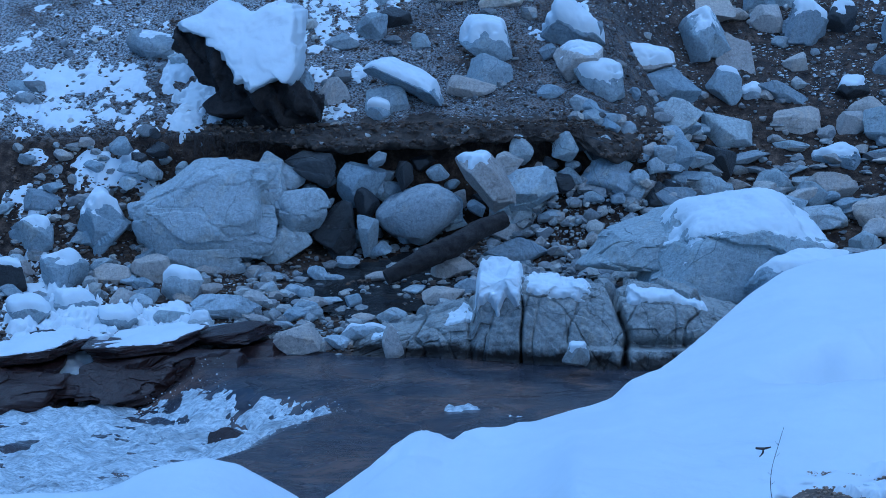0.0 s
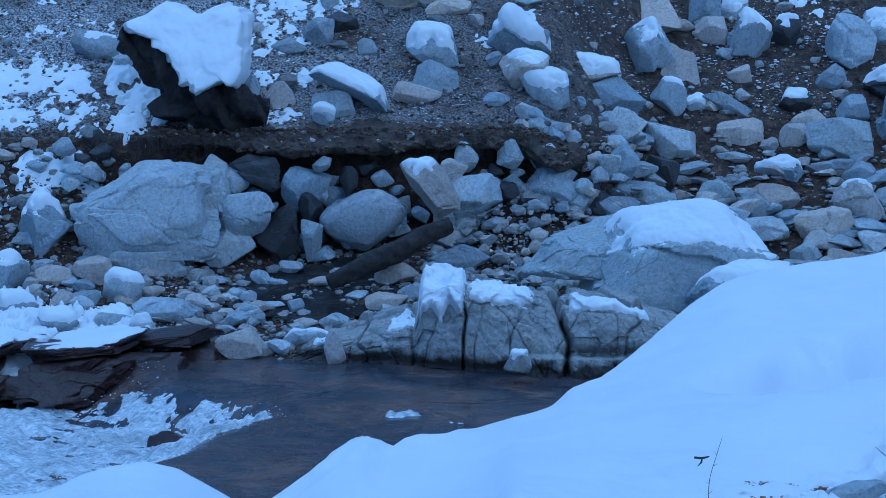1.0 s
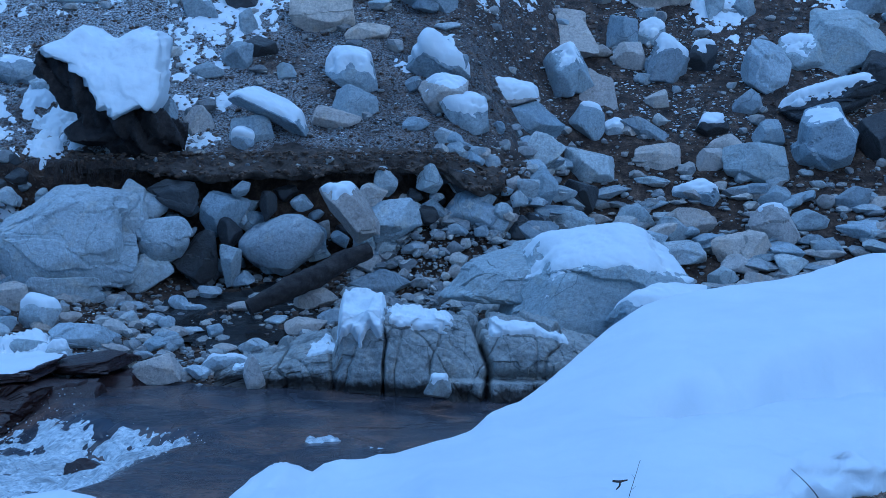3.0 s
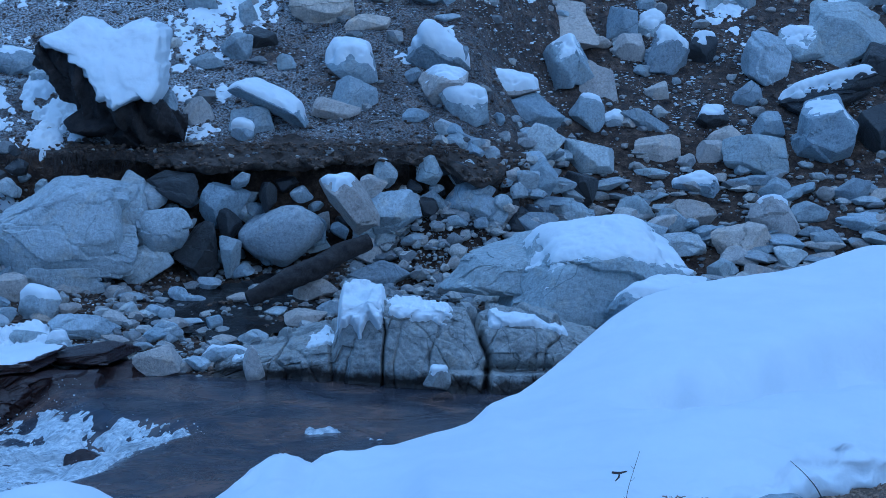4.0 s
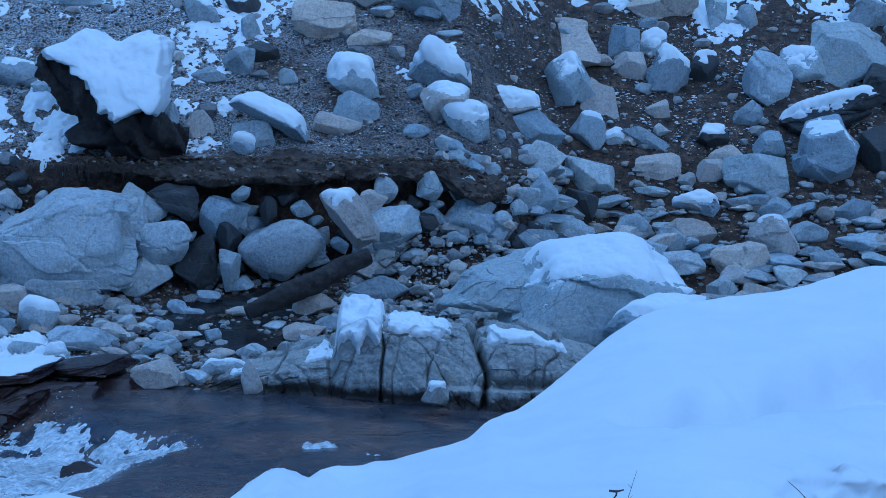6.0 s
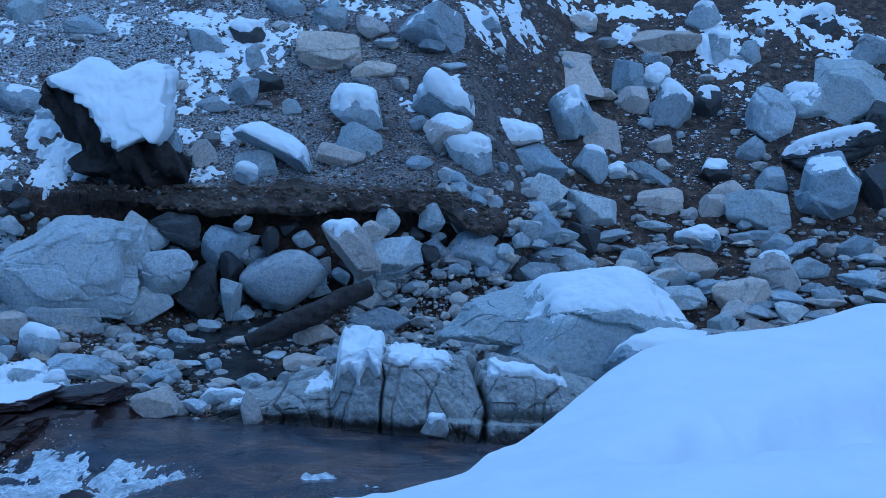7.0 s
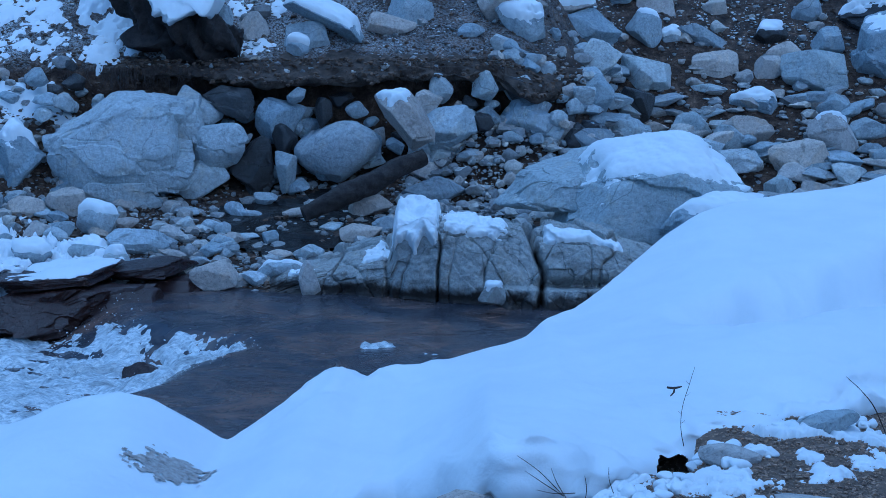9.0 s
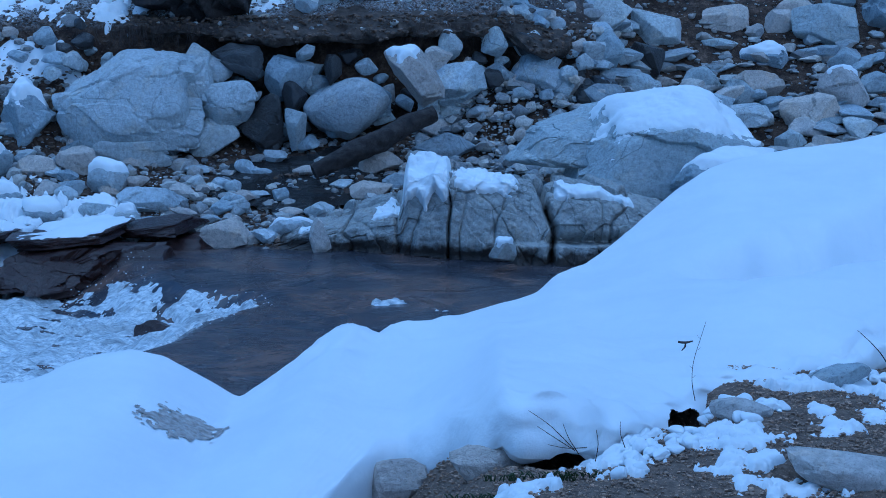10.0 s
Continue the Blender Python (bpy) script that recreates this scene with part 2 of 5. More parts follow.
# unseen slope added behind the camera; its snow bounces light onto the rock fronts
bx, by = np.meshgrid(np.linspace(-70, 70, 90), np.linspace(-44, -2.4, 60))
behind = new("unseen_bounce_slope", sheet("unseen_bounce_slope", bx, by, ground_height(bx, by) + .12 + .1 * grain(bx, by, 2.5, 19), SNOW))
tagged(behind, "unseen snow slope added behind the camera to bounce light", "snow", kind="structure")
qx, qy = np.meshgrid(np.concatenate((np.linspace(-9, -.3, 40), np.arange(-.25, 3.4, .03), np.linspace(3.5, 9, 20))), np.concatenate((np.linspace(-2.6, 2.8, 30), np.arange(2.9, 6.6, .03))))
path = new("path", sheet("path", qx, qy, ground_height(qx, qy) + .006 + .06 * step(3.9, 3.0, qy) + .006 * grain(qx, qy, .05, 18), PATH_SOIL))
tagged(path, "damp brown gravel path beside the snow", "path", kind="structure")

# ---- stream ----
wx, wy = np.concatenate((np.arange(-12, -6, .2), np.arange(-6, 0, .04), np.arange(0, 12, .15))), np.concatenate((np.arange(6.4, 10, .15), np.arange(10, 14, .05), np.arange(14.05, 18.2, .15)))
WX, WY = np.meshgrid(wx, wy)


def brink_at(y):
    """Where the stream drops over its sill."""
    return -2.35 - .45 * (y - 12.3) + .62 * np.exp(-((y - 12.05) / .42) ** 2)


brink = brink_at(WY)
fall = step(.1, -.75, WX - brink) * step(13.5, 14.3, WY - 1.34 * WX)
WZ = -1.2 - .26 * fall + .2 * step(1.6, 3.0, WX) + .006 * grain(WX, WY, .5, 8)
stream = new("stream", sheet("stream", WX, WY, WZ, WATER))
tagged(stream, "murky blue-grey stream water with small ripples", "water", kind="structure")

# ---- overhanging earth lip under the slope ----
lx = np.arange(-3.75, .95, .03)
ring = np.linspace(0, 1, 26)
LX, LT = np.meshgrid(lx, ring)
reach = .36 * step(-3.75, -3.1, LX) * (1 - step(.4, .9, LX)) * (1 + .35 * grain(LX, 0 * LX, .5, 11) + .2 * grain(LX, 0 * LX, .13, 12)) + .02
ang = LT * math.pi
LY = 17.02 - reach * np.sin(ang) ** .7 - (.10 * grain(LX, LT * .8, .16, 13) + .05 * grain(LX, LT * .8, .05, 16)) * np.sin(ang) + .25 * (1 - LT) * (np.cos(ang) > 0) * np.cos(ang)
top = land(np.minimum(LX, .5), 17.02 + 0 * LX) + .05
LZ = top - .12 * (1 - np.cos(ang)) * (.9 + .3 * grain(LX, 0 * LX, .3, 14)) + .03 * grain(LX, LT * 2, .15, 15) + .02 * grain(LX, LT, .06, 17) - .16 * reach * np.sin(ang) + .14 * np.clip(LY - 17.02, 0, 1)
lip = new("earth_bank", sheet("earth_bank", LX, LY, LZ, TURF))
tagged(lip, "dark undercut earth bank with roots", "earth bank", kind="structure")

# ---- near snow bank ----
CREST_X = (-6, -1.68, -1.5, -1.4, -1.3, -1.2, -1.11, -1.02, -.94, -.838, -.784, -.723, -.677, -.618, -.548, -.498, -.46, -.412, -.33, .055, .156, .24, .377, .6, .79, 1.04, 1.26, 1.72, 2.01, 2.37, 7)
CREST_Y = (6, 6, 6, 6, 6, 6.02, 6.05, 6.07, 6.1, 6.2, 6.25, 6.3, 6.35, 6.4, 6.45, 6.5, 6.5, 6.5, 6.55, 6.9, 7, 7.2, 7.4, 7.9, 8.3, 8.6, 8.8, 9, 9.2, 9.5, 10)
CREST_Z = (-.3, -.137, -.07, -.043, -.036, -.06, -.108, -.172, -.235, -.183, -.162, -.113, -.081, -.057, -.056, -.082, -.10, -.076, -.079, -.08, -.065, -.02, -.025, .045, .115, .21, .23, .28, .29, .345, .6)
EDGE_X = (-6, -.72, -.62, -.52, -.44, -.37, -.3, -.14, -.08, .0, .1, .22, .56, .88, 1.26, 2.5, 7)
EDGE_Y = (3.4, 3.7, 4.1, 4.6, 5.0, 5.22, 5.3, 5.2, 4.88, 4.74, 4.68, 4.66, 5.03, 5.33, 5.75, 6.3, 7)
sx = np.concatenate((np.linspace(-6, -2.2, 30), np.arange(-2.15, .42, .022), np.arange(.43, .65, .006), np.arange(.66, 2.8, .022), np.linspace(2.85, 7, 30)))
st = np.concatenate((np.linspace(-.06, .06, 45), np.linspace(.07, 1, 90), np.linspace(1.02, 1.6, 36)))
SX, ST = np.meshgrid(sx, st)
EY = np.interp(SX, EDGE_X, EDGE_Y) + .07 * grain(SX, 0 * SX, .16, 21) + .03 * grain(SX, 0 * SX, .06, 22)
CY = sum(np.interp(SX + o, CREST_X, CREST_Y) for o in (-.09, -.045, 0, .045, .09)) / 5
CZ = sum(np.interp(SX + o, CREST_X, CREST_Z) for o in (-.016, -.008, 0, .008, .016)) / 5
t01 = np.clip(ST, 0, 1)
SY = EY + (CY - EY) * ST
rim = np.clip((SY - EY) / .14, 0, 1)
rim = np.sqrt(np.clip(1 - (1 - rim) ** 2, 0, 1))
edge_z = np.interp(SX, (-6, -.6, -.3, -.12, 0, .3, 7), (-.28, -.28, -.27, -.12, .05, .02, .0))
rim_high = np.interp(SX, (.15, .4), (.14, .075))
rise = t01 ** 1.4 * (1.6 - .6 * t01)
SZ = edge_z - .04 + rim_high * rim + (CZ - edge_z + .04 - rim_high) * rise
ridge = np.exp(-((SY - (6.05 + .32 * SX)) / .30) ** 2) * step(.3, 1.1, SX)
sink = SY - (6.30 + .69 * SX + .10 * grain(SX, SY, .35, 56) + .05 * grain(SX, SY, .14, 57))
hollow = np.exp(-(sink / np.where(sink > 0, .17, .38)) ** 2) * step(.6, 1.2, SX)
SZ = SZ + .05 * ridge - hollow * (.27 + .08 * grain(SX, SY, .3, 33) + .05 * grain(SX, SY, .12, 34) + .02 * grain(SX, SY, .05, 40))
SZ = SZ + rim * (.014 * grain(SX, SY, .6, 23) + .008 * grain(SX, SY, .22, 24) + .004 * grain(SX, SY, .08, 25) + .004 * grain(SX, SY, .045, 35) * step(.45, .1, ST))
back = np.clip(ST - 1, 0, 1)
SZ = SZ - 6.5 * back ** 1.6
SZ = np.where(ST < 0, SZ + ST * (2.2 - 1.5 * step(-.14, -.06, SX) * (1 - step(.22, .3, SX))), SZ)
SY = np.where(ST < 0, EY - ST * .9, SY)
SZ = SZ + (.035 * grain(SX, SY, .13, 20) + .018 * grain(SX, SY, .05, 50)) * np.exp(-((SX + .55) / .26) ** 2) * step(.75, .95, ST)
SZ = SZ + rim * .012 * np.abs(grain(SX, SY, .09, 29)) * step(.5, 0, ST)
lobe = np.exp(-((SX - .1) / .13) ** 2) * step(.12, .0, ST)
SZ = SZ + .018 * lobe
edging = step(.16, .0, ST) * step(-.1, .1, SX)
SZ = SZ + edging * (.03 * grain(SX, SY, .12, 36) + .022 * grain(SX + .3 * SZ, SY, .055, 37) - .02)
SY = SY + edging * .03 * grain(SX, SZ * 2 + SY, .07, 38)
snow_bank = new("snow_bank", sheet("snow_bank", SX, SY, SZ, SNOW, np.hypot((SX - .54) / .058, (ST + .012) / .036) + .3 * grain(SX, ST * 1.5, .03, 39) > 1, True))
tagged(snow_bank, "smooth deep settled snow along the stream bank", "snow", kind="structure")

# ---- dirt showing through the snow ----
DX, DY = np.meshgrid(np.arange(-1.3, -.7, .004), np.arange(5.1, 5.9, .005))
DZ = np.empty_like(DX)
for k, x in enumerate(DX[0]):
    c = int(np.searchsorted(sx, x))
    rows, u = st > .05, (x - sx[c - 1]) / (sx[c] - sx[c - 1])
    DZ[:, k] = (1 - u) * np.interp(DY[:, k], SY[rows, c - 1], SZ[rows, c - 1]) + u * np.interp(DY[:, k], SY[rows, c], SZ[rows, c])
stain = 1 - np.hypot((DX + 1.02 - .3 * (DY - 5.5)) / .095, (DY - 5.5) / .11) + .25 * grain(DX, DY, .09, 27) + .22 * grain(DX, DY, .03, 28) + .12 * grain(DX, DY, .012, 30) - .05
dirt = new("dirt_patch", sheet("dirt_patch", DX, DY, DZ + .004 + .003 * grain(DX, DY, .02, 25), DIRT, stain > .05 + .45 * grain(DX, DY, .018, 26) + .3 * grain(DX, DY, .009, 29)))
tagged(dirt, "patch of brown dirt showing through the snow", "dirt", kind="stuff")

# ---- white water where the stream drops over its sill ----
fx, fy = np.concatenate((np.arange(-6.5, -4, .04), np.arange(-4, .8, .018))), np.arange(8.6, 13.9, .022)
FX, FY = np.meshgrid(fx, fy)
brink = brink_at(FY)
drop = step(.1, -.75, FX - brink) * step(13.5, 14.3, FY - 1.34 * FX)
inside = step(.30, -.40, FX - brink) * step(13.2, 14.6, FY - 1.34 * FX)
lively = .5 * grain(FX * .7, FY * 1.5, .45, 41) + .45 * grain(FX, FY * 1.3, .17, 42) + .3 * grain(FX, FY, .06, 46) + .3 * grain(FX, FY, .03, 47)
flecks = .9 * np.exp(-((FX + .85) / .25) ** 2 - ((FY - 11.9) / .14) ** 2) + 1.0 * np.exp(-((FX + .3) / .4) ** 2 - ((FY - 12.4) / .1) ** 2) + .95 * np.exp(-((FX + .9) / .2) ** 2 - ((FY - 12.9) / .08) ** 2) + .95 * np.exp(-((FX - .15) / .25) ** 2 - ((FY - 11.6) / .07) ** 2) + .9 * np.exp(-((FX + 1.5) / .15) ** 2 - ((FY - 12.6) / .06) ** 2)
bare = np.exp(-((FX + 2.42) / .22) ** 2 - ((FY - 12.0) / .42) ** 2) + .8 * np.exp(-((FX + 2.25) / .16) ** 2 - ((FY - 12.75) / .3) ** 2)
churn = inside * 1.35 + flecks * .8 + .9 * lively - .62 - .7 * bare - 1.5 * step(12.9, 13.2, FY + .25 * (FX + 3.0))
FZ = -1.2 - .26 * drop + .012 + .02 * np.clip(churn, 0, 1) + inside * (.05 * grain(FX, FY, .3, 43) + .025 * grain(FX + FY, .5 * (FY - FX), .1, 44) + .014 * grain(FX + FY, .4 * (FY - FX), .045, 45) + .008 * grain(FX, FY, .022, 48)) - .035 * step(.4, 0, churn)
white_water = new("white_water", sheet("white_water", FX, FY, FZ, FOAM, churn > 0))
tagged(white_water, "foaming white water spilling over a low sill", "water", kind="stuff")

# ---- seep of dark water among the stones at the foot of the boulders ----
px, py = np.arange(-2.6, -.5, .04), np.arange(14.5, 16.3, .04)
PX, PY = np.meshgrid(px, py)
wet = 1 - np.hypot((PX + 1.65) / .75, (PY - 15.45) / .7) + .3 * grain(PX, PY, .35, 51)
seep = new("puddle", sheet("puddle", PX, PY, land(PX, PY) + .012, SEEP, wet > 0))
tagged(seep, "dark shallow water seeping between the stones", "water", kind="structure")


# ---- rocks ----
def ball(level):
    bm = bmesh.new()
    bmesh.ops.create_icosphere(bm, subdivisions=level, radius=1.0)
    v = np.array([w.co[:] for w in bm.verts])
    f = np.array([[w.index for w in p.verts] for p in bm.faces])
    bm.free()
    return v, f


BALLS = {k: ball(k) for k in (1, 2, 3, 4, 5, 6)}


def lump(seed, level=4, cuts=10, worn=.0, block=None, crag=1.0, flats=()):
    """A unit stone, one across on each axis: a solid bounded by flats, its edges a little worn. flats: its own faces as (nx, ny, nz, distance)."""
    rng = np.random.default_rng(seed)
    u, f = BALLS[level]
    skew = .55 if block is None else .14
    block = rng.uniform(.1, .6) if block is None else block
    normals, away = [], []
    if flats:
        for *n, d in flats:
            normals.append(np.array(n, float) / np.linalg.norm(n))
            away.append(d)
    else:
        # faces spread unevenly all round, some struck off deep
        count = 9 + int(rng.integers(0, 4))
        turn = np.array(Euler((*rng.uniform(-skew, skew, 2), rng.uniform(0, 6.3))).to_matrix())
        for k in range(count):
            c = 1 - 2 * (k + .5) / count
            n = np.array((math.sqrt(1 - c * c) * math.cos(2.4 * k), math.sqrt(1 - c * c) * math.sin(2.4 * k), c)) + rng.normal(size=3) * .28
            normals.append(turn @ (n / np.linalg.norm(n)))
            away.append(rng.uniform(.55, 1.0) + .25 * block * rng.random())
    for k in range(cuts):
        n = rng.normal(size=3)
        normals.append(n / np.linalg.norm(n))
        away.append(rng.uniform(.85, 1.15) + .2 * block)
    N, D = np.array(normals), np.array(away)
    hard = 5 + 30 * (1 - min(worn, 1)) ** 1.5 if level > 2 else 50
    lean_on = np.clip(u @ N.T, 0, None) / D
    v = u / ((lean_on ** hard).sum(1) ** (1 / hard) + 1e-6)[:, None]
    if level > 2:
        o = rng.uniform(0, 50, 3)
        bumps = np.array([noise.fractal(Vector(p * 1.7 + o), 1.0, 2.0, 4) for p in v])
        chips = np.array([noise.fractal(Vector(p * 6.0 + o), .8, 2.0, 4) for p in v]) if level > 3 else 0 * bumps
        v = v * (1 + crag * (.030 * bumps + .016 * chips))[:, None]
        if level > 4:
            # broken faces: cells with their own tilt, parted by narrow cracks
            for count, lift, tip, deep, wide in ((9, .026, .09, .045, .018), (30, .005, .07, .009, .014)) if level > 5 else ((6, .018, .06, .03, .02),):
                warp = np.stack([np.array([noise.noise(Vector(p * 3.1 + o + k)) for p in v]) for k in (0, 7, 13)], 1) * .12
                w = v + warp
                seeds = w[rng.integers(0, len(w), count)]
                up, tilts = rng.normal(size=count), rng.normal(size=(count, 3)) * tip
                near, next_, high = np.full(len(v), 9.0), np.full(len(v), 9.0), np.zeros(len(v))
                for k in range(count):
                    d = np.linalg.norm((w - seeds[k]) * (1, 1, 1.25), axis=1)
                    closer = d < near
                    next_ = np.where(closer, near, np.minimum(next_, d))
                    high = np.where(closer, lift * up[k] + (w - seeds[k]) @ tilts[k], high)
                    near = np.where(closer, d, near)
                gate = np.clip(.6 + .9 * warp[:, 0] / .06, 0, 1)
                v = v * (1 + crag * (high - deep * gate * np.exp(-((next_ - near) / wide) ** 2)))[:, None]
    lo, hi = v.min(0), v.max(0)
    return (v - (lo + hi) / 2) / (hi - lo), f


WHERE = {"bed": "on the stony stream bank", "slope": "lying on the scree slope", "ledge": "at the water's edge", "path": "beside the gravel path"}
LOOK = {"pale": "pale grey", "blue": "blue-grey", "tan": "tan", "ledge": "blue-grey and tan", "dark": "wet dark", "brown": "wet red-brown"}


def largest_piece(faces, count):
    """The faces of the largest connected piece."""
    root = np.arange(count)
    for _ in range(200):
        low = root[faces].min(1)
        before = root.copy()
        for k in range(3):
            np.minimum.at(root, faces[:, k], low)
        root = root[root]
        if (root == before).all():
            break
    if not len(faces):
        return faces
    kinds, counts = np.unique(root[faces[:, 0]], return_counts=True)
    return faces[root[faces[:, 0]] == kinds[counts.argmax()]]


def snow_cap(rock, v, f, thick, cover, seed, drift=0.0):
    """Snow on the top of a stone: the stone's own upper faces, raised and rounded off at the rim."""
    thick = thick * .8
    nrm = np.zeros_like(v)
    tri = np.cross(v[f[:, 1]] - v[f[:, 0]], v[f[:, 2]] - v[f[:, 0]])
    for k in range(3):
        np.add.at(nrm, f[:, k], tri)
    nrm /= np.linalg.norm(nrm, axis=1)[:, None] + 1e-9
    for _ in range(min(int(len(v) / 300), 60)):
        mean = nrm[f].mean(1)
        soft, hits = np.zeros_like(nrm), np.zeros(len(v))
        for k in range(3):
            np.add.at(soft, f[:, k], mean)
            np.add.at(hits, f[:, k], 1)
        nrm = soft / hits[:, None]
    size = v.max(0) - v.min(0)
    wob = grain(v[:, 0], v[:, 1], max(size[0] * .3, .05), seed) * (.28 if size[0] < .8 else .16) + grain(v[:, 0], v[:, 1], .09, seed + 1) * .24 + grain(v[:, 0], v[:, 1] + v[:, 2], .035, seed + 5) * .2
    level = (v[:, 2] - v[:, 2].min()) / size[2]
    m = step(.0, .42, .95 * nrm[:, 2] + .45 * level + .8 * wob + drift * v[:, 0] / size[0] - (1.12 - .85 * cover))
    puff = np.sqrt(m)
    out = v + np.outer(puff * thick * .55, (0, 0, 1)) + nrm * (puff * thick * .5 - .012 * (1 - m))[:, None]
    out[:, 2] += .25 * thick * puff * grain(v[:, 0], v[:, 1], .2, seed + 2)
    for _ in range(min(int(len(v) / 450), 30)):
        mean = out[f].mean(1)
        soft, hits = np.zeros_like(out), np.zeros(len(v))
        for k in range(3):
            np.add.at(soft, f[:, k], mean)
            np.add.at(hits, f[:, k], 1)
        out = out + (soft / hits[:, None] - out) * (step(.15, .6, m) * .8)[:, None]
    out = out + nrm * (m * (.010 * grain(v[:, 0] + v[:, 1], v[:, 2] - v[:, 1], .07, seed + 7) + .006 * grain(v[:, 0] - v[:, 1], v[:, 2] + v[:, 0], .03, seed + 8)))[:, None]
    faces = largest_piece(f[(m[f] > 0).any(1)], len(v))
    if len(faces):
        used = np.unique(faces)
        remap = np.zeros(len(v), int)
        remap[used] = np.arange(len(used))
        part("snow_cap", mesh_from("snow_cap", out[used].tolist(), remap[faces].tolist(), SNOW), rock, "white snow lying on the stone")


def rock(x, y, z, w, d, h, look_="blue", seed=0, snow=0.0, cover=.55, tilt=0, lean=0, place="slope", cuts=10, worn=.0, block=None, crag=1.0, drift=0.0, flats=()):
    """A stone of width w, depth d and height h whose foot is at x, y, z; tilt turns it in the plane across the view, lean about x."""
    size = max(w, h)
    level = 6 if size > 1.1 else 5 if size > .5 else 4 if size > .28 or snow else 3
    v, f = lump(seed, level, cuts, worn, block, crag, flats)
    v = v * (w, d, h)
    if tilt or lean:
        m = np.array(Euler((radians(lean), radians(tilt), 0)).to_matrix())
        v = v @ m.T
    kind = "boulder" if size > .55 else "rock" if size > .25 else "stone"
    ob = new(kind, mesh_from(kind, v.tolist(), f.tolist(), ROCK[look_], True, 18))
    ob.location = (x, y, z)
    shape = "large" if size > .9 else "middling" if size > .35 else "small"
    text = f"{shape} {LOOK[look_]} {kind}" + (" capped with snow, " if snow else ", ") + WHERE[place]
    tagged(ob, text, kind)
    if snow:
        snow_cap(ob, v, f, snow, cover, seed, drift)
    return ob



def snow_patch(x, y, rx, ry, thick, lace, seed):
    """A patch of snow on the ground; lace: how much it is broken up."""
    fine = .015 if y > 10 else .006
    lace = lace * 1.25 + .1
    thick = thick + (.05 if 13.5 < y < 15.2 else 0)  # deeper on the shore
    q = 1.0 if y > 10 else .35
    n = max(int(2.6 * rx / fine), 8)
    k = max(int(2.6 * ry / fine), 8)
    X, Y = np.meshgrid(np.linspace(x - 1.3 * rx, x + 1.3 * rx, n), np.linspace(y - 1.3 * ry, y + 1.3 * ry, k))
    r = np.hypot((X - x) / rx, (Y - y) / ry)
    m = 1 - r + .35 * grain(X, Y, max(rx * .5, .1), seed) + lace * (.45 * grain(X, Y, .2 * q, seed + 1) + .5 * grain(X, Y, .085 * q, seed + 2) + .4 * grain(X, Y, .045 * q, seed + 4) + .3 * grain(X, Y, .03 * q, seed + 7) - .16)
    m = np.clip(m, 0, 1) * (r < 1.25)
    Z = ground_height(X, Y) + thick * np.clip(m * 1.8, 0, 1) ** (.75 if y > 10 else .55) * (1 + .3 * grain(X, Y, .15, seed + 3) + (0 if y > 10 else .45) * grain(X, Y, .04, seed + 6)) - (.012 if y > 10 else -.002)
    if (m > 0).sum() < 4:
        return
    ob = new("snow_patch", sheet("snow_patch", X, Y, Z, SNOW, m > 0))
    tagged(ob, "thin broken patch of snow on the stony ground" if lace > .5 else "soft patch of snow on the stony ground", "snow patch", kind="stuff")


# the large boulders and the ledge, each with its own faces
SLAB = ((0, -1, .42, .72), (.15, -.3, 1, .88), (1, -.35, .12, .95), (-.62, -.35, .85, .70), (-.9, -.4, -.35, .98), (.3, -.8, -.5, .9), (0, 0, -1, .9), (0, 1, 0, 1), (.6, -.7, .55, 1.06), (-.5, -1, .1, .84))
rock(-3.361, 16.20, -0.239, 1.50, 0.80, 0.93, "pale", 3, cuts=5, crag=1.0, worn=.35, flats=SLAB, place="bed")
rock(-2.825, 16.40, 0.000, 0.43, 0.45, 0.52, "pale", 9, worn=.4, place="bed")
rock(-1.395, 16.45, -0.360, 0.82, 0.60, 0.60, "pale", 12, cuts=9, worn=.85, block=.2, crag=1.4, place="bed")
WHALE = ((-.32, -.5, .9, .72), (.52, -.42, .85, .74), (-.1, -1, .12, .86), (.5, -.85, .1, .92), (-.95, -.3, .35, 1.0), (1, 0, .3, 1.0), (0, .4, 1, .9), (0, 1, 0, 1), (0, 0, -1, .8))
rock(1.49, 14.70, -0.508, 1.86, 1.10, 0.93, "blue", 35, snow=.075, cover=.50, cuts=4, crag=.7, flats=WHALE, drift=.0, place="bed")
RAMP = ((-.30, -.45, 1, .62), (0, -1, .3, .85), (-.9, -.4, .4, .95), (1, 0, .2, 1), (0, 1, .2, 1), (0, 0, -1, .8), (-.6, -.8, .3, .9))
rock(0.78, 15.02, -0.446, 1.45, 0.85, 0.54, "blue", 21, cuts=4, crag=.8, flats=RAMP, place="bed")
rock(1.85, 14.02, -0.700, 0.96, 0.50, 0.48, "blue", 44, snow=.05, cover=.28, cuts=5, block=.7, flats=((0, -1, .1, .9), (.1, -.25, 1, .85), (-1, -.2, .1, .95), (1, 0, 0, 1), (0, 1, 0, 1), (0, 0, -1, 1), (-.5, -.8, .6, 1.02)), place="bed")
PLATE = ((0, -.75, 1, .30), (-1, 0, .2, .9), (1, 0, .1, .85), (.5, .5, 1, 1.1), (-.4, -.5, -1, .95), (.7, 0, -.8, 1.1), (0, .75, -1, .3))
rock(1.48, 20.75, 1.62, 0.95, 0.62, 0.60, "tan", 126, cuts=2, flats=PLATE, place="slope")
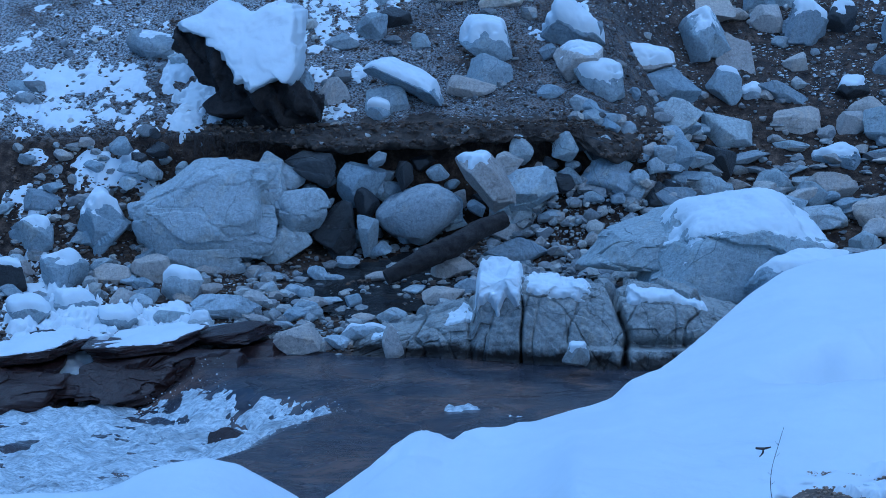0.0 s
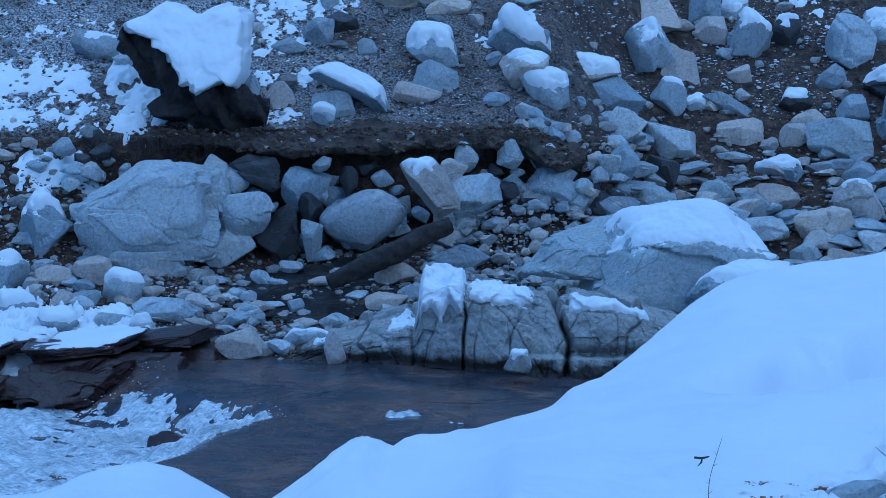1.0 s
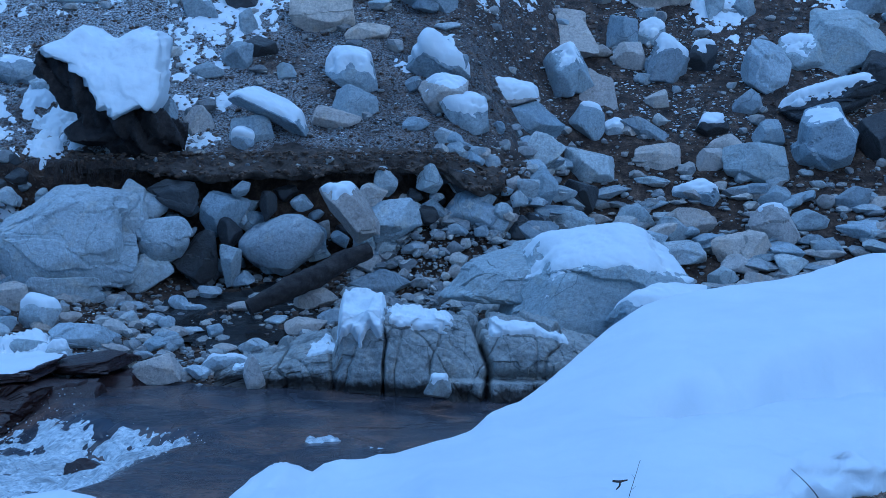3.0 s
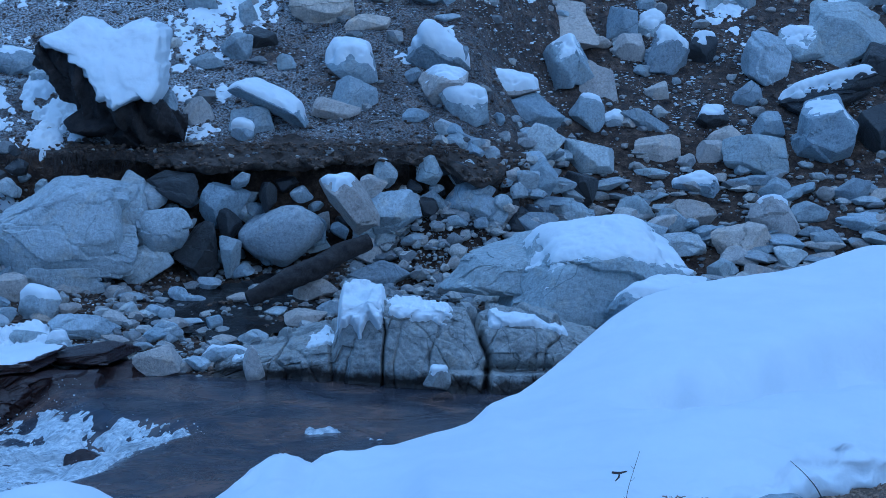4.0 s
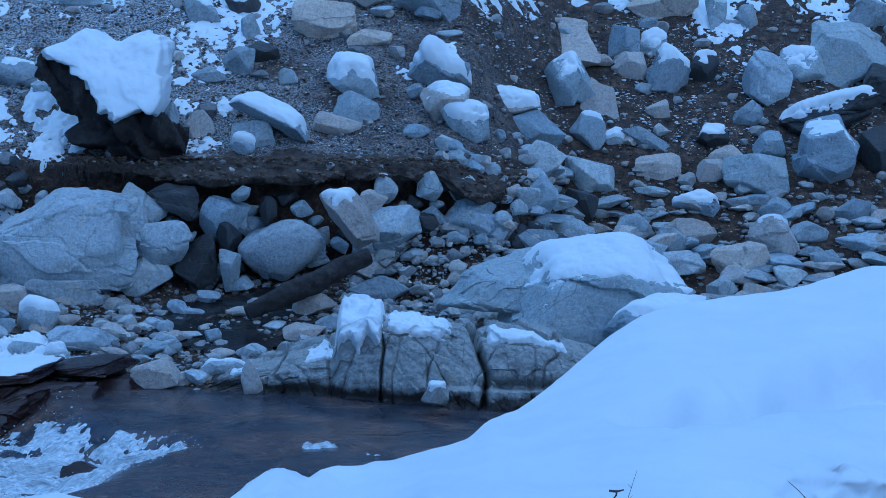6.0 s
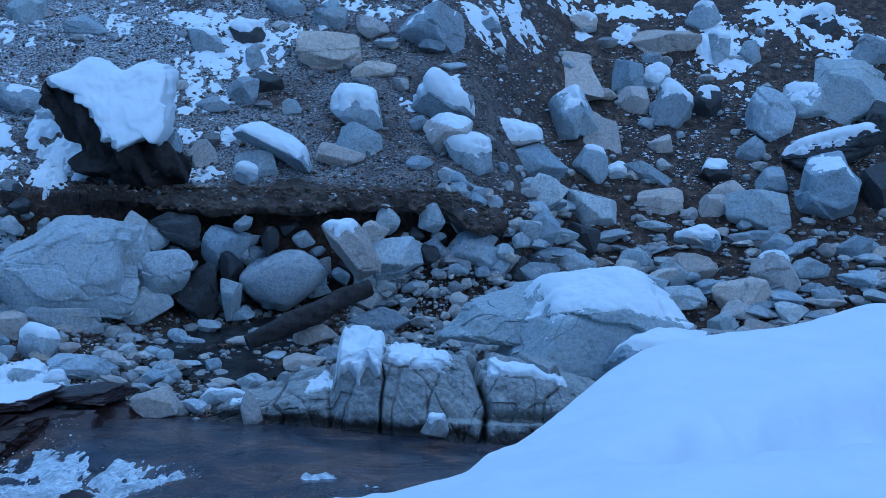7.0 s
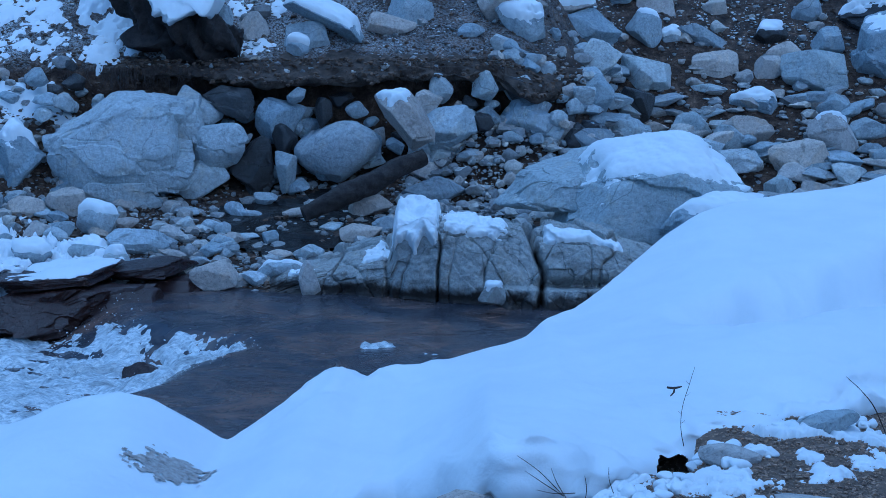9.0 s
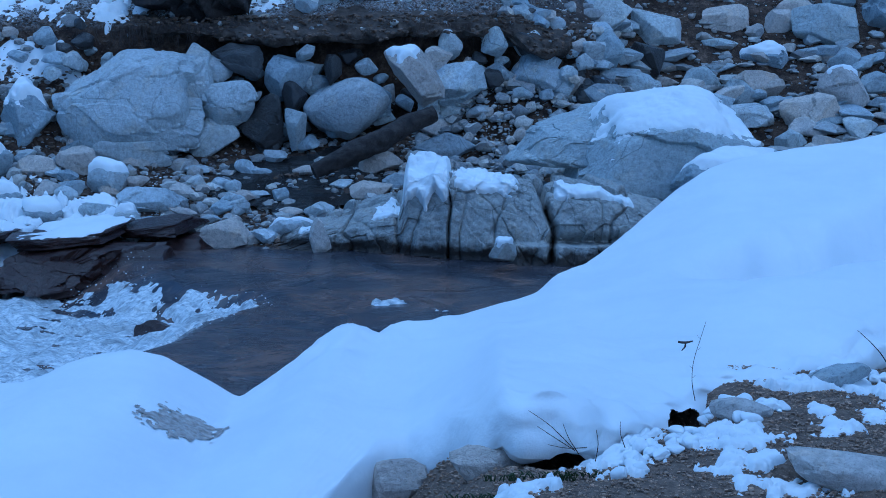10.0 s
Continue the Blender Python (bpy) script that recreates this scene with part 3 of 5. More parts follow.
rock(1.88, 19.95, 0.93, 0.46, 0.42, 0.60, "tan", 127, cuts=3, flats=PLATE, place="slope")
rock(1.62, 19.95, 1.19, 0.70, 0.55, 0.60, "blue", 128, snow=.05, cover=.5, cuts=5, flats=((-.35, -.6, .8, .8), (.8, -.3, .6, .8), (-.9, -.3, -.2, .9), (.5, -.8, -.4, .85), (-.3, -.8, -.6, .9), (0, 1, 0, 1), (0, 0, -1, .9), (.1, -1, 0, .92)), place="slope")
rock(4.45, 19.85, 0.80, 1.15, 0.70, 0.42, "dark", 144, snow=.09, cover=.75, tilt=-14, cuts=7, worn=.4, place="slope")
rock(4.246, 19.00, 0.47, 0.78, 0.66, 0.76, "blue", 145, snow=.02, cover=.3, cuts=5, crag=1.2, flats=((-.1, -1, .12, .9), (-.3, -.3, 1, .88), (.8, -.3, .6, .92), (-1, -.2, .1, .9), (1, -.2, -.2, .9), (-.4, -.6, -.9, .95), (.5, -.5, -.9, .98), (0, 1, 0, 1), (0, 0, -1, 1)), place="slope")
rock(-1.55, 17.45, 0.86, 0.90, 0.50, 0.24, "blue", 611, snow=.05, cover=.95, tilt=26, cuts=4, block=.5, flats=((0, -.8, .6, .8), (0, -.2, 1, .8), (-1, 0, .3, .9), (1, -.2, .3, .95), (0, -.7, -.8, .8), (0, 1, 0, 1), (0, 0, -1, .9)), place="slope")
# stones placed one by one
rock(-2.471, 16.237, -0.294, 0.573, 0.393, 0.471, "pale", 10, worn=.7, place="bed")
rock(-2.663, 16.254, -0.603, 0.555, 0.357, 0.403, "pale", 11, place="bed")
rock(-3.357, 15.914, -0.718, 0.760, 0.228, 0.293, "pale", 12, place="bed")
rock(-2.191, 16.410, -0.489, 0.435, 0.381, 0.583, "dark", 13, place="bed")
rock(-2.409, 16.503, 0.133, 0.512, 0.295, 0.299, "dark", 14, tilt=20, place="bed")
rock(-1.941, 16.573, -0.079, 0.486, 0.353, 0.448, "blue", 15, place="bed")
rock(-2.601, 16.482, 0.017, 0.337, 0.235, 0.287, "pale", 16, place="bed")
rock(-1.894, 16.474, -0.253, 0.240, 0.212, 0.328, "dark", 17, place="bed")
rock(-1.863, 16.278, -0.540, 0.211, 0.223, 0.413, "blue", 18, place="bed")
rock(-1.126, 16.492, -0.325, 0.292, 0.263, 0.416, "blue", 20, place="bed")
rock(-0.735, 16.08, -0.010, 0.68, 0.30, 0.34, "tan", 519, snow=0.05, cover=0.16, tilt=52, cuts=4, block=0.3, drift=-.5, flats=((0, -1, .2, .8), (.1, -.2, 1, .7), (-1, -.1, .4, .95), (1, -.3, -.3, .9), (0, -.3, -1, .75), (0, 1, 0, 1), (.8, -.4, .6, .9)), place="bed")
rock(-0.366, 16.480, -0.144, 0.559, 0.371, 0.431, "pale", 22, place="bed")
rock(0.416, 16.754, -0.103, 0.653, 0.441, 0.521, "pale", 23, place="bed")
rock(-0.559, 16.571, 0.092, 0.308, 0.202, 0.232, "tan", 24, cuts=6, place="bed")
rock(-0.011, 16.671, 0.231, 0.256, 0.203, 0.281, "blue", 25, tilt=30, place="bed")
rock(-0.428, 16.670, 0.206, 0.235, 0.200, 0.299, "pale", 26, place="bed")
rock(-1.535, 16.560, -0.009, 0.171, 0.171, 0.299, "dark", 27, place="bed")
rock(-1.783, 16.497, 0.156, 0.186, 0.133, 0.167, "pale", 28, place="bed")
rock(-0.571, 16.524, -0.578, 0.478, 0.245, 0.220, "tan", 29, place="bed")
rock(-0.274, 16.656, -0.493, 0.375, 0.270, 0.342, "blue", 30, place="bed")
rock(-0.501, 16.878, -0.390, 0.217, 0.182, 0.267, "pale", 31, place="bed")
rock(-0.479, 16.071, -0.691, 0.620, 0.327, 0.301, "blue", 32, place="bed")
rock(-1.040, 15.743, -0.775, 0.427, 0.242, 0.239, "tan", 33, place="bed")
rock(-0.878, 15.206, -0.888, 0.256, 0.175, 0.210, "blue", 34, place="bed")
rock(-1.095, 15.064, -0.926, 0.390, 0.258, 0.191, "tan", 35, place="bed")
rock(0.492, 16.268, -0.650, 0.913, 0.417, 0.333, "blue", 36, place="bed")
rock(0.087, 16.780, -0.498, 0.324, 0.198, 0.211, "tan", 37, place="bed")
rock(0.401, 16.891, -0.420, 0.299, 0.182, 0.195, "blue", 38, place="bed")
rock(-0.073, 16.167, -0.711, 0.313, 0.162, 0.146, "tan", 39, place="bed")
rock(0.616, 16.825, -0.236, 0.566, 0.356, 0.392, "pale", 40, place="bed")
rock(0.988, 16.695, -0.305, 0.456, 0.271, 0.282, "blue", 41, place="bed")
rock(0.038, 13.000, -1.058, 0.212, 0.144, 0.171, "ledge", 52, snow=0.025, cover=0.45, place="ledge")
rock(-1.409, 13.817, -1.102, 0.190, 0.190, 0.334, "tan", 58, place="ledge")
rock(-1.703, 14.177, -1.094, 0.435, 0.221, 0.197, "pale", 59, snow=0.02, cover=0.3, place="ledge")
rock(-2.211, 14.028, -1.097, 0.387, 0.248, 0.278, "tan", 60, cuts=8, place="ledge")
rock(-2.965, 14.869, -0.955, 0.606, 0.353, 0.230, "pale", 62, place="bed")
rock(-3.414, 15.242, -0.844, 0.388, 0.262, 0.310, "pale", 63, snow=0.07, cover=0.55, place="bed")
rock(-2.734, 15.085, -0.924, 0.223, 0.148, 0.172, "tan", 64, place="bed")
rock(-2.193, 14.774, -0.995, 0.184, 0.119, 0.136, "pale", 65, place="bed")
rock(-1.869, 14.997, -0.948, 0.157, 0.113, 0.143, "blue", 66, place="bed")
rock(-2.091, 15.110, -0.955, 0.242, 0.100, 0.072, "pale", 67, place="bed")
rock(-2.657, 14.623, -1.037, 0.260, 0.127, 0.108, "tan", 68, place="bed")
rock(-2.424, 14.535, -1.065, 0.201, 0.093, 0.075, "pale", 69, place="bed")
rock(-2.666, 15.365, -0.878, 0.192, 0.124, 0.141, "pale", 70, place="bed")
rock(-2.321, 15.257, -0.904, 0.150, 0.103, 0.123, "pale", 71, place="bed")
rock(-2.487, 15.289, -0.915, 0.175, 0.092, 0.084, "pale", 72, place="bed")
rock(-2.130, 15.691, -0.842, 0.205, 0.090, 0.069, "pale", 73, place="bed")
rock(-1.748, 14.680, -1.035, 0.216, 0.100, 0.081, "tan", 74, place="bed")
rock(-1.516, 14.624, -1.027, 0.238, 0.135, 0.133, "pale", 75, place="bed")
rock(-2.893, 14.431, -1.074, 0.310, 0.138, 0.107, "pale", 76, place="bed")
rock(-3.733, 15.158, -0.907, 0.252, 0.156, 0.170, "blue", 77, place="bed")
rock(-3.399, 14.649, -1.016, 0.389, 0.191, 0.164, "blue", 78, place="bed")
rock(-3.108, 14.506, -1.041, 0.240, 0.149, 0.162, "pale", 79, snow=0.05, cover=0.6, place="bed")
rock(-3.851, 15.555, -0.842, 0.207, 0.117, 0.116, "blue", 80, place="bed")
rock(-3.824, 16.110, -0.637, 0.320, 0.181, 0.179, "tan", 81, place="bed")
rock(-3.810, 15.756, -0.745, 0.391, 0.256, 0.292, "tan", 82, place="bed")
rock(-4.349, 16.190, -0.394, 0.536, 0.450, 0.661, "blue", 83, snow=0.09, cover=0.4, cuts=9, place="bed")
rock(-5.044, 16.152, -0.486, 0.510, 0.352, 0.425, "blue", 84, snow=0.03, cover=0.3, place="bed")
rock(-4.996, 16.434, -0.177, 0.380, 0.245, 0.277, "blue", 85, place="bed")
rock(-4.570, 15.599, -0.735, 0.418, 0.302, 0.381, "blue", 86, snow=0.04, cover=0.3, place="bed")
rock(-4.305, 13.984, -1.111, 0.322, 0.232, 0.292, "dark", 87, place="bed")
rock(-4.181, 15.711, -0.775, 0.393, 0.215, 0.205, "tan", 88, place="bed")
rock(-4.276, 14.896, -0.936, 0.400, 0.226, 0.224, "blue", 89, snow=0.06, cover=0.6, place="bed")
rock(-3.789, 14.401, -1.022, 0.337, 0.228, 0.270, "blue", 90, snow=0.06, cover=0.6, place="bed")
rock(-4.637, 14.650, -0.967, 0.397, 0.251, 0.278, "blue", 91, snow=0.08, cover=0.7, place="bed")
rock(-3.907, 13.959, -1.150, 0.329, 0.199, 0.211, "blue", 92, snow=0.07, cover=0.7, place="bed")
rock(-4.491, 13.897, -1.163, 0.213, 0.180, 0.266, "blue", 93, snow=0.08, cover=0.7, place="bed")
rock(-5.096, 15.586, -0.769, 0.370, 0.250, 0.296, "dark", 94, snow=0.05, cover=0.5, place="bed")
UNDERCUT = ((0, -.75, .6, .6), (.2, -1, .1, .95), (0, 0, 1, .9), (0, 0, -1, 1), (-1, 0, 0, 1), (1, -.3, 0, .95), (0, 1, 0, 1), (-.5, -.9, .3, .9))
rock(-4.45, 13.28, -1.330, 1.40, 0.80, 0.46, "brown", 95, cuts=6, crag=1.5, flats=UNDERCUT, place="ledge")
rock(-3.45, 13.36, -1.310, 1.15, 0.80, 0.44, "brown", 96, cuts=6, crag=1.5, flats=UNDERCUT, place="ledge")
rock(-2.88, 13.58, -1.290, 0.72, 0.70, 0.40, "brown", 97, cuts=6, crag=1.5, flats=UNDERCUT, place="ledge")
rock(-2.52, 13.95, -1.240, 0.55, 0.50, 0.30, "brown", 98, cuts=6, crag=1.5, flats=UNDERCUT, place="ledge")
SHELF = ((0, -.1, 1, .8), (0, 0, -1, .8), (.1, -1, .1, .9), (-.4, -1, 0, 1.0), (1, -.3, 0, .95), (-1, 0, 0, 1), (0, 1, 0, 1))
rock(-4.30, 13.70, -1.085, 1.35, 1.00, 0.15, "brown", 811, snow=.05, cover=.33, cuts=5, crag=1.3, tilt=-5, flats=SHELF, place="ledge")
rock(-3.40, 13.82, -1.055, 0.95, 0.95, 0.13, "brown", 812, snow=.03, cover=.24, cuts=5, crag=1.3, tilt=-4, flats=SHELF, place="ledge")
rock(-2.75, 14.08, -1.045, 0.72, 0.62, 0.11, "brown", 813, cuts=5, crag=1.3, tilt=-6, flats=SHELF, place="ledge")
rock(-4.282, 18.268, 1.243, 0.579, 0.355, 0.381, "blue", 99, snow=0.02, cover=0.3, place="slope")
rock(-2.578, 17.487, 0.808, 0.169, 0.187, 0.361, "blue", 100, place="slope")
rock(-2.298, 17.464, 0.762, 0.332, 0.242, 0.309, "tan", 101, place="slope")
rock(-1.753, 17.334, 0.674, 0.445, 0.278, 0.305, "blue", 102, place="slope")
rock(-1.833, 17.189, 0.570, 0.232, 0.160, 0.192, "pale", 104, snow=0.06, cover=0.9, place="slope")
rock(-2.012, 18.508, 1.385, 0.350, 0.250, 0.313, "blue", 105, place="slope")
rock(-1.777, 18.652, 1.456, 0.376, 0.249, 0.288, "dark", 106, place="slope")
rock(-2.303, 18.352, 1.248, 0.378, 0.196, 0.179, "blue", 107, place="slope")
rock(-1.476, 18.311, 1.233, 0.223, 0.153, 0.184, "blue", 108, place="slope")
rock(-1.951, 19.109, 1.748, 0.215, 0.195, 0.309, "blue", 109, place="slope")
rock(-1.159, 19.152, 1.796, 0.713, 0.448, 0.492, "tan", 110, cuts=9, place="slope")
rock(-0.666, 18.967, 1.621, 0.490, 0.254, 0.230, "tan", 111, place="slope")
rock(-0.806, 18.111, 1.183, 0.548, 0.387, 0.478, "blue", 112, snow=0.1, cover=0.75, place="slope")
rock(-0.758, 17.711, 0.919, 0.474, 0.321, 0.380, "blue", 113, place="slope")
rock(-0.934, 17.548, 0.781, 0.499, 0.261, 0.239, "tan", 114, place="slope")
rock(0.123, 18.323, 1.301, 0.664, 0.422, 0.470, "blue", 115, snow=0.13, cover=0.95, tilt=24, place="slope")
rock(0.130, 17.707, 0.936, 0.507, 0.383, 0.505, "tan", 631, snow=0.04, cover=0.4, cuts=9, block=0.2, place="slope")
rock(0.259, 18.300, 1.248, 0.275, 0.215, 0.294, "blue", 117, place="slope")
rock(0.333, 17.649, 0.771, 0.506, 0.325, 0.365, "blue", 118, snow=0.1, cover=0.8, place="slope")
rock(0.849, 18.791, 0.943, 0.629, 0.318, 0.282, "tan", 119, snow=0.1, cover=0.75, place="slope")
rock(1.073, 18.782, 0.666, 0.713, 0.428, 0.449, "blue", 120, place="slope")
rock(-0.167, 18.063, 1.088, 0.196, 0.143, 0.181, "blue", 121, place="slope")
rock(0.691, 17.921, 0.648, 0.132, 0.108, 0.154, "blue", 122, place="slope")
rock(-0.148, 17.435, 0.707, 0.273, 0.162, 0.169, "blue", 123, place="slope")
rock(1.131, 18.219, 0.361, 0.518, 0.378, 0.482, "pale", 124, place="slope")
rock(1.692, 18.754, 0.157, 0.565, 0.409, 0.518, "pale", 125, place="slope")
rock(1.716, 19.427, 0.615, 0.398, 0.319, 0.446, "blue", 129, snow=0.04, cover=0.35, place="slope")
rock(2.013, 19.477, 0.549, 0.238, 0.163, 0.196, "pale", 130, snow=0.05, cover=0.8, place="slope")
rock(2.259, 20.917, 1.570, 0.382, 0.339, 0.525, "blue", 131, place="slope")
rock(2.309, 20.569, 1.305, 0.416, 0.316, 0.421, "tan", 132, place="slope")
rock(2.731, 20.454, 1.282, 0.525, 0.425, 0.603, "blue", 133, snow=0.09, cover=0.5, place="slope")
rock(3.156, 20.607, 1.323, 0.359, 0.282, 0.387, "dark", 134, snow=0.05, cover=0.5, place="slope")
rock(2.618, 21.063, 1.594, 0.339, 0.242, 0.303, "blue", 135, snow=0.07, cover=0.7, place="slope")
rock(2.451, 20.311, 1.078, 0.255, 0.153, 0.161, "blue", 136, place="slope")
rock(2.549, 19.906, 0.845, 0.282, 0.207, 0.266, "tan", 137, place="slope")
rock(2.397, 19.485, 0.532, 0.671, 0.284, 0.211, "blue", 138, tilt=24, place="slope")
rock(2.447, 19.005, 0.266, 0.520, 0.313, 0.329, "tan", 139, place="slope")
rock(3.557, 19.830, 0.815, 0.354, 0.262, 0.338, "blue", 140, place="slope")
rock(3.860, 20.267, 1.187, 0.564, 0.477, 0.705, "pale", 141, place="slope")
rock(4.339, 20.607, 1.337, 0.630, 0.425, 0.503, "blue", 142, snow=0.05, cover=0.4, place="slope")
rock(4.885, 20.620, 1.443, 0.973, 0.708, 0.902, "blue", 143, place="slope")
rock(4.863, 19.115, 0.429, 0.534, 0.440, 0.633, "dark", 146, place="slope")
rock(5.196, 20.205, 1.107, 0.663, 0.475, 0.594, "dark", 147, place="slope")
rock(3.101, 19.438, 0.553, 0.371, 0.262, 0.324, "dark", 148, snow=0.03, cover=0.45, place="slope")
rock(3.196, 19.138, 0.358, 0.397, 0.266, 0.312, "tan", 149, place="slope")
rock(3.485, 18.811, 0.184, 0.768, 0.483, 0.532, "blue", 150, place="slope")
rock(3.700, 19.303, 0.479, 0.370, 0.278, 0.366, "blue", 151, place="slope")
rock(2.993, 18.905, 0.214, 0.300, 0.235, 0.322, "tan", 152, place="slope")
rock(2.795, 18.456, -0.092, 0.537, 0.294, 0.281, "blue", 153, snow=0.05, cover=0.7, cuts=8, place="slope")
rock(3.482, 17.855, -0.392, 0.530, 0.402, 0.535, "tan", 154, snow=0.03, cover=0.3, place="slope")
rock(3.134, 17.611, -0.583, 0.653, 0.392, 0.411, "tan", 155, cuts=9, place="slope")
rock(3.593, 18.356, -0.138, 0.353, 0.244, 0.295, "blue", 156, place="slope")
rock(2.102, 18.073, -0.312, 0.431, 0.278, 0.313, "blue", 157, place="slope")
rock(2.666, 18.019, -0.346, 0.525, 0.319, 0.340, "tan", 158, place="slope")
rock(1.523, 18.133, -0.116, 0.431, 0.328, 0.437, "dark", 159, place="slope")
rock(1.076, 17.514, 0.070, 0.393, 0.314, 0.440, "blue", 160, place="slope")
rock(1.363, 17.543, -0.300, 0.563, 0.355, 0.391, "blue", 161, place="slope")
rock(3.902, 18.050, -0.341, 0.414, 0.251, 0.265, "blue", 162, place="slope")
rock(4.372, 18.340, -0.150, 0.423, 0.271, 0.304, "blue", 163, place="slope")
rock(4.394, 17.907, -0.440, 0.532, 0.284, 0.265, "pale", 164, place="slope")
rock(4.022, 17.647, -0.585, 0.349, 0.228, 0.261, "blue", 165, place="slope")
rock(3.582, 17.423, -0.729, 0.343, 0.224, 0.256, "pale", 166, place="slope")
rock(2.458, 17.896, -0.416, 0.348, 0.254, 0.325, "blue", 167, place="slope")
rock(3.218, 17.199, -0.824, 0.310, 0.167, 0.158, "tan", 168, place="bed")
rock(3.860, 17.405, -0.753, 0.344, 0.195, 0.193, "tan", 169, place="slope")
rock(2.873, 17.212, -0.799, 0.337, 0.206, 0.220, "blue", 170, place="bed")
rock(2.506, 17.594, -0.622, 0.514, 0.291, 0.288, "pale", 171, place="slope")
rock(-2.497, 19.366, 1.890, 0.417, 0.279, 0.328, "blue", 172, snow=0.03, cover=0.3, place="slope")
rock(-2.092, 19.589, 2.002, 0.415, 0.242, 0.246, "dark", 173, snow=0.06, cover=0.7, place="slope")
rock(-0.056, 19.553, 2.081, 0.757, 0.532, 0.653, "blue", 174, snow=0.03, cover=0.3, place="slope")
rock(-1.186, 19.814, 2.161, 0.393, 0.276, 0.340, "blue", 175, place="slope")
rock(2.798, 21.733, 2.014, 0.864, 0.439, 0.390, "tan", 176, place="slope")
rock(3.437, 21.540, 1.962, 0.264, 0.266, 0.468, "blue", 177, snow=0.05, cover=0.6, place="slope")
rock(3.811, 21.529, 1.919, 0.279, 0.239, 0.360, "blue", 178, place="slope")
rock(4.797, 22.258, 2.370, 0.508, 0.337, 0.390, "dark", 179, snow=0.06, cover=0.6, place="slope")
rock(3.332, 22.236, 2.360, 0.466, 0.327, 0.402, "blue", 180, snow=0.06, cover=0.5, place="slope")
rock(-4.593, 19.900, 2.238, 0.455, 0.337, 0.437, "blue", 181, place="slope")
rock(-3.889, 19.668, 2.050, 0.511, 0.289, 0.286, "blue", 182, place="slope")
rock(-1.679, 20.100, 2.311, 0.515, 0.291, 0.288, "blue", 183, place="slope")
rock(-0.713, 19.757, 2.113, 0.379, 0.247, 0.283, "tan", 184, place="slope")
rock(1.830, 22.148, 2.276, 0.355, 0.237, 0.278, "tan", 185, snow=0.03, cover=0.4, place="slope")
rock(0.615, 20.225, 2.163, 0.259, 0.179, 0.217, "blue", 186, snow=0.04, cover=0.6, place="slope")
rock(5.335, 21.680, 2.003, 0.569, 0.360, 0.398, "blue", 187, place="slope")
rock(0.700, 4.965, 0.035, 0.183, 0.099, 0.093, "tan", 703, cuts=8, worn=.7, block=0.3, place="path")
rock(1.024, 5.307, 0.035, 0.253, 0.114, 0.090, "blue", 704, tilt=-22, cuts=7, block=0.5, place="path")
rock(0.93, 4.46, 0.03, 0.36, 0.22, 0.12, "tan", 702, cuts=9, worn=.8, block=0.3, crag=1.6, place="path")
rock(-0.315, 5.20, -0.27, 0.19, 0.15, 0.17, "tan", 191, worn=.7, cuts=8, place="path")
rock(-0.032, 4.793, -0.067, 0.225, 0.123, 0.117, "tan", 192, cuts=8, place="path")
rock(-2.40, 12.02, -1.47, 0.34, 0.36, 0.28, "brown", 801, cuts=9, crag=1.5, place="ledge")

# ---- the jointed rock ledge along the water ----
def facets(u, v, count, lean, seed, us, vs):
    """Broken faces over (u, v): a height made of tilted flats, and how near each place is to a joint between two of them."""
    rng = np.random.default_rng(seed)
    cu, cv = rng.uniform(*us, count), rng.uniform(*vs, count)
    up, au, av = rng.normal(size=count), rng.normal(size=count) * lean, rng.normal(size=count) * lean
    near, next_, high = np.full(u.shape, 9.0), np.full(u.shape, 9.0), np.zeros(u.shape)
    for k in range(count):
        d = np.hypot((u - cu[k]) * 1.15, v - cv[k])
        closer = d < near
        next_ = np.where(closer, near, np.minimum(next_, d))
        high = np.where(closer, up[k] + au[k] * (u - cu[k]) + av[k] * (v - cv[k]), high)
        near = np.where(closer, d, near)
    return high, next_ - near


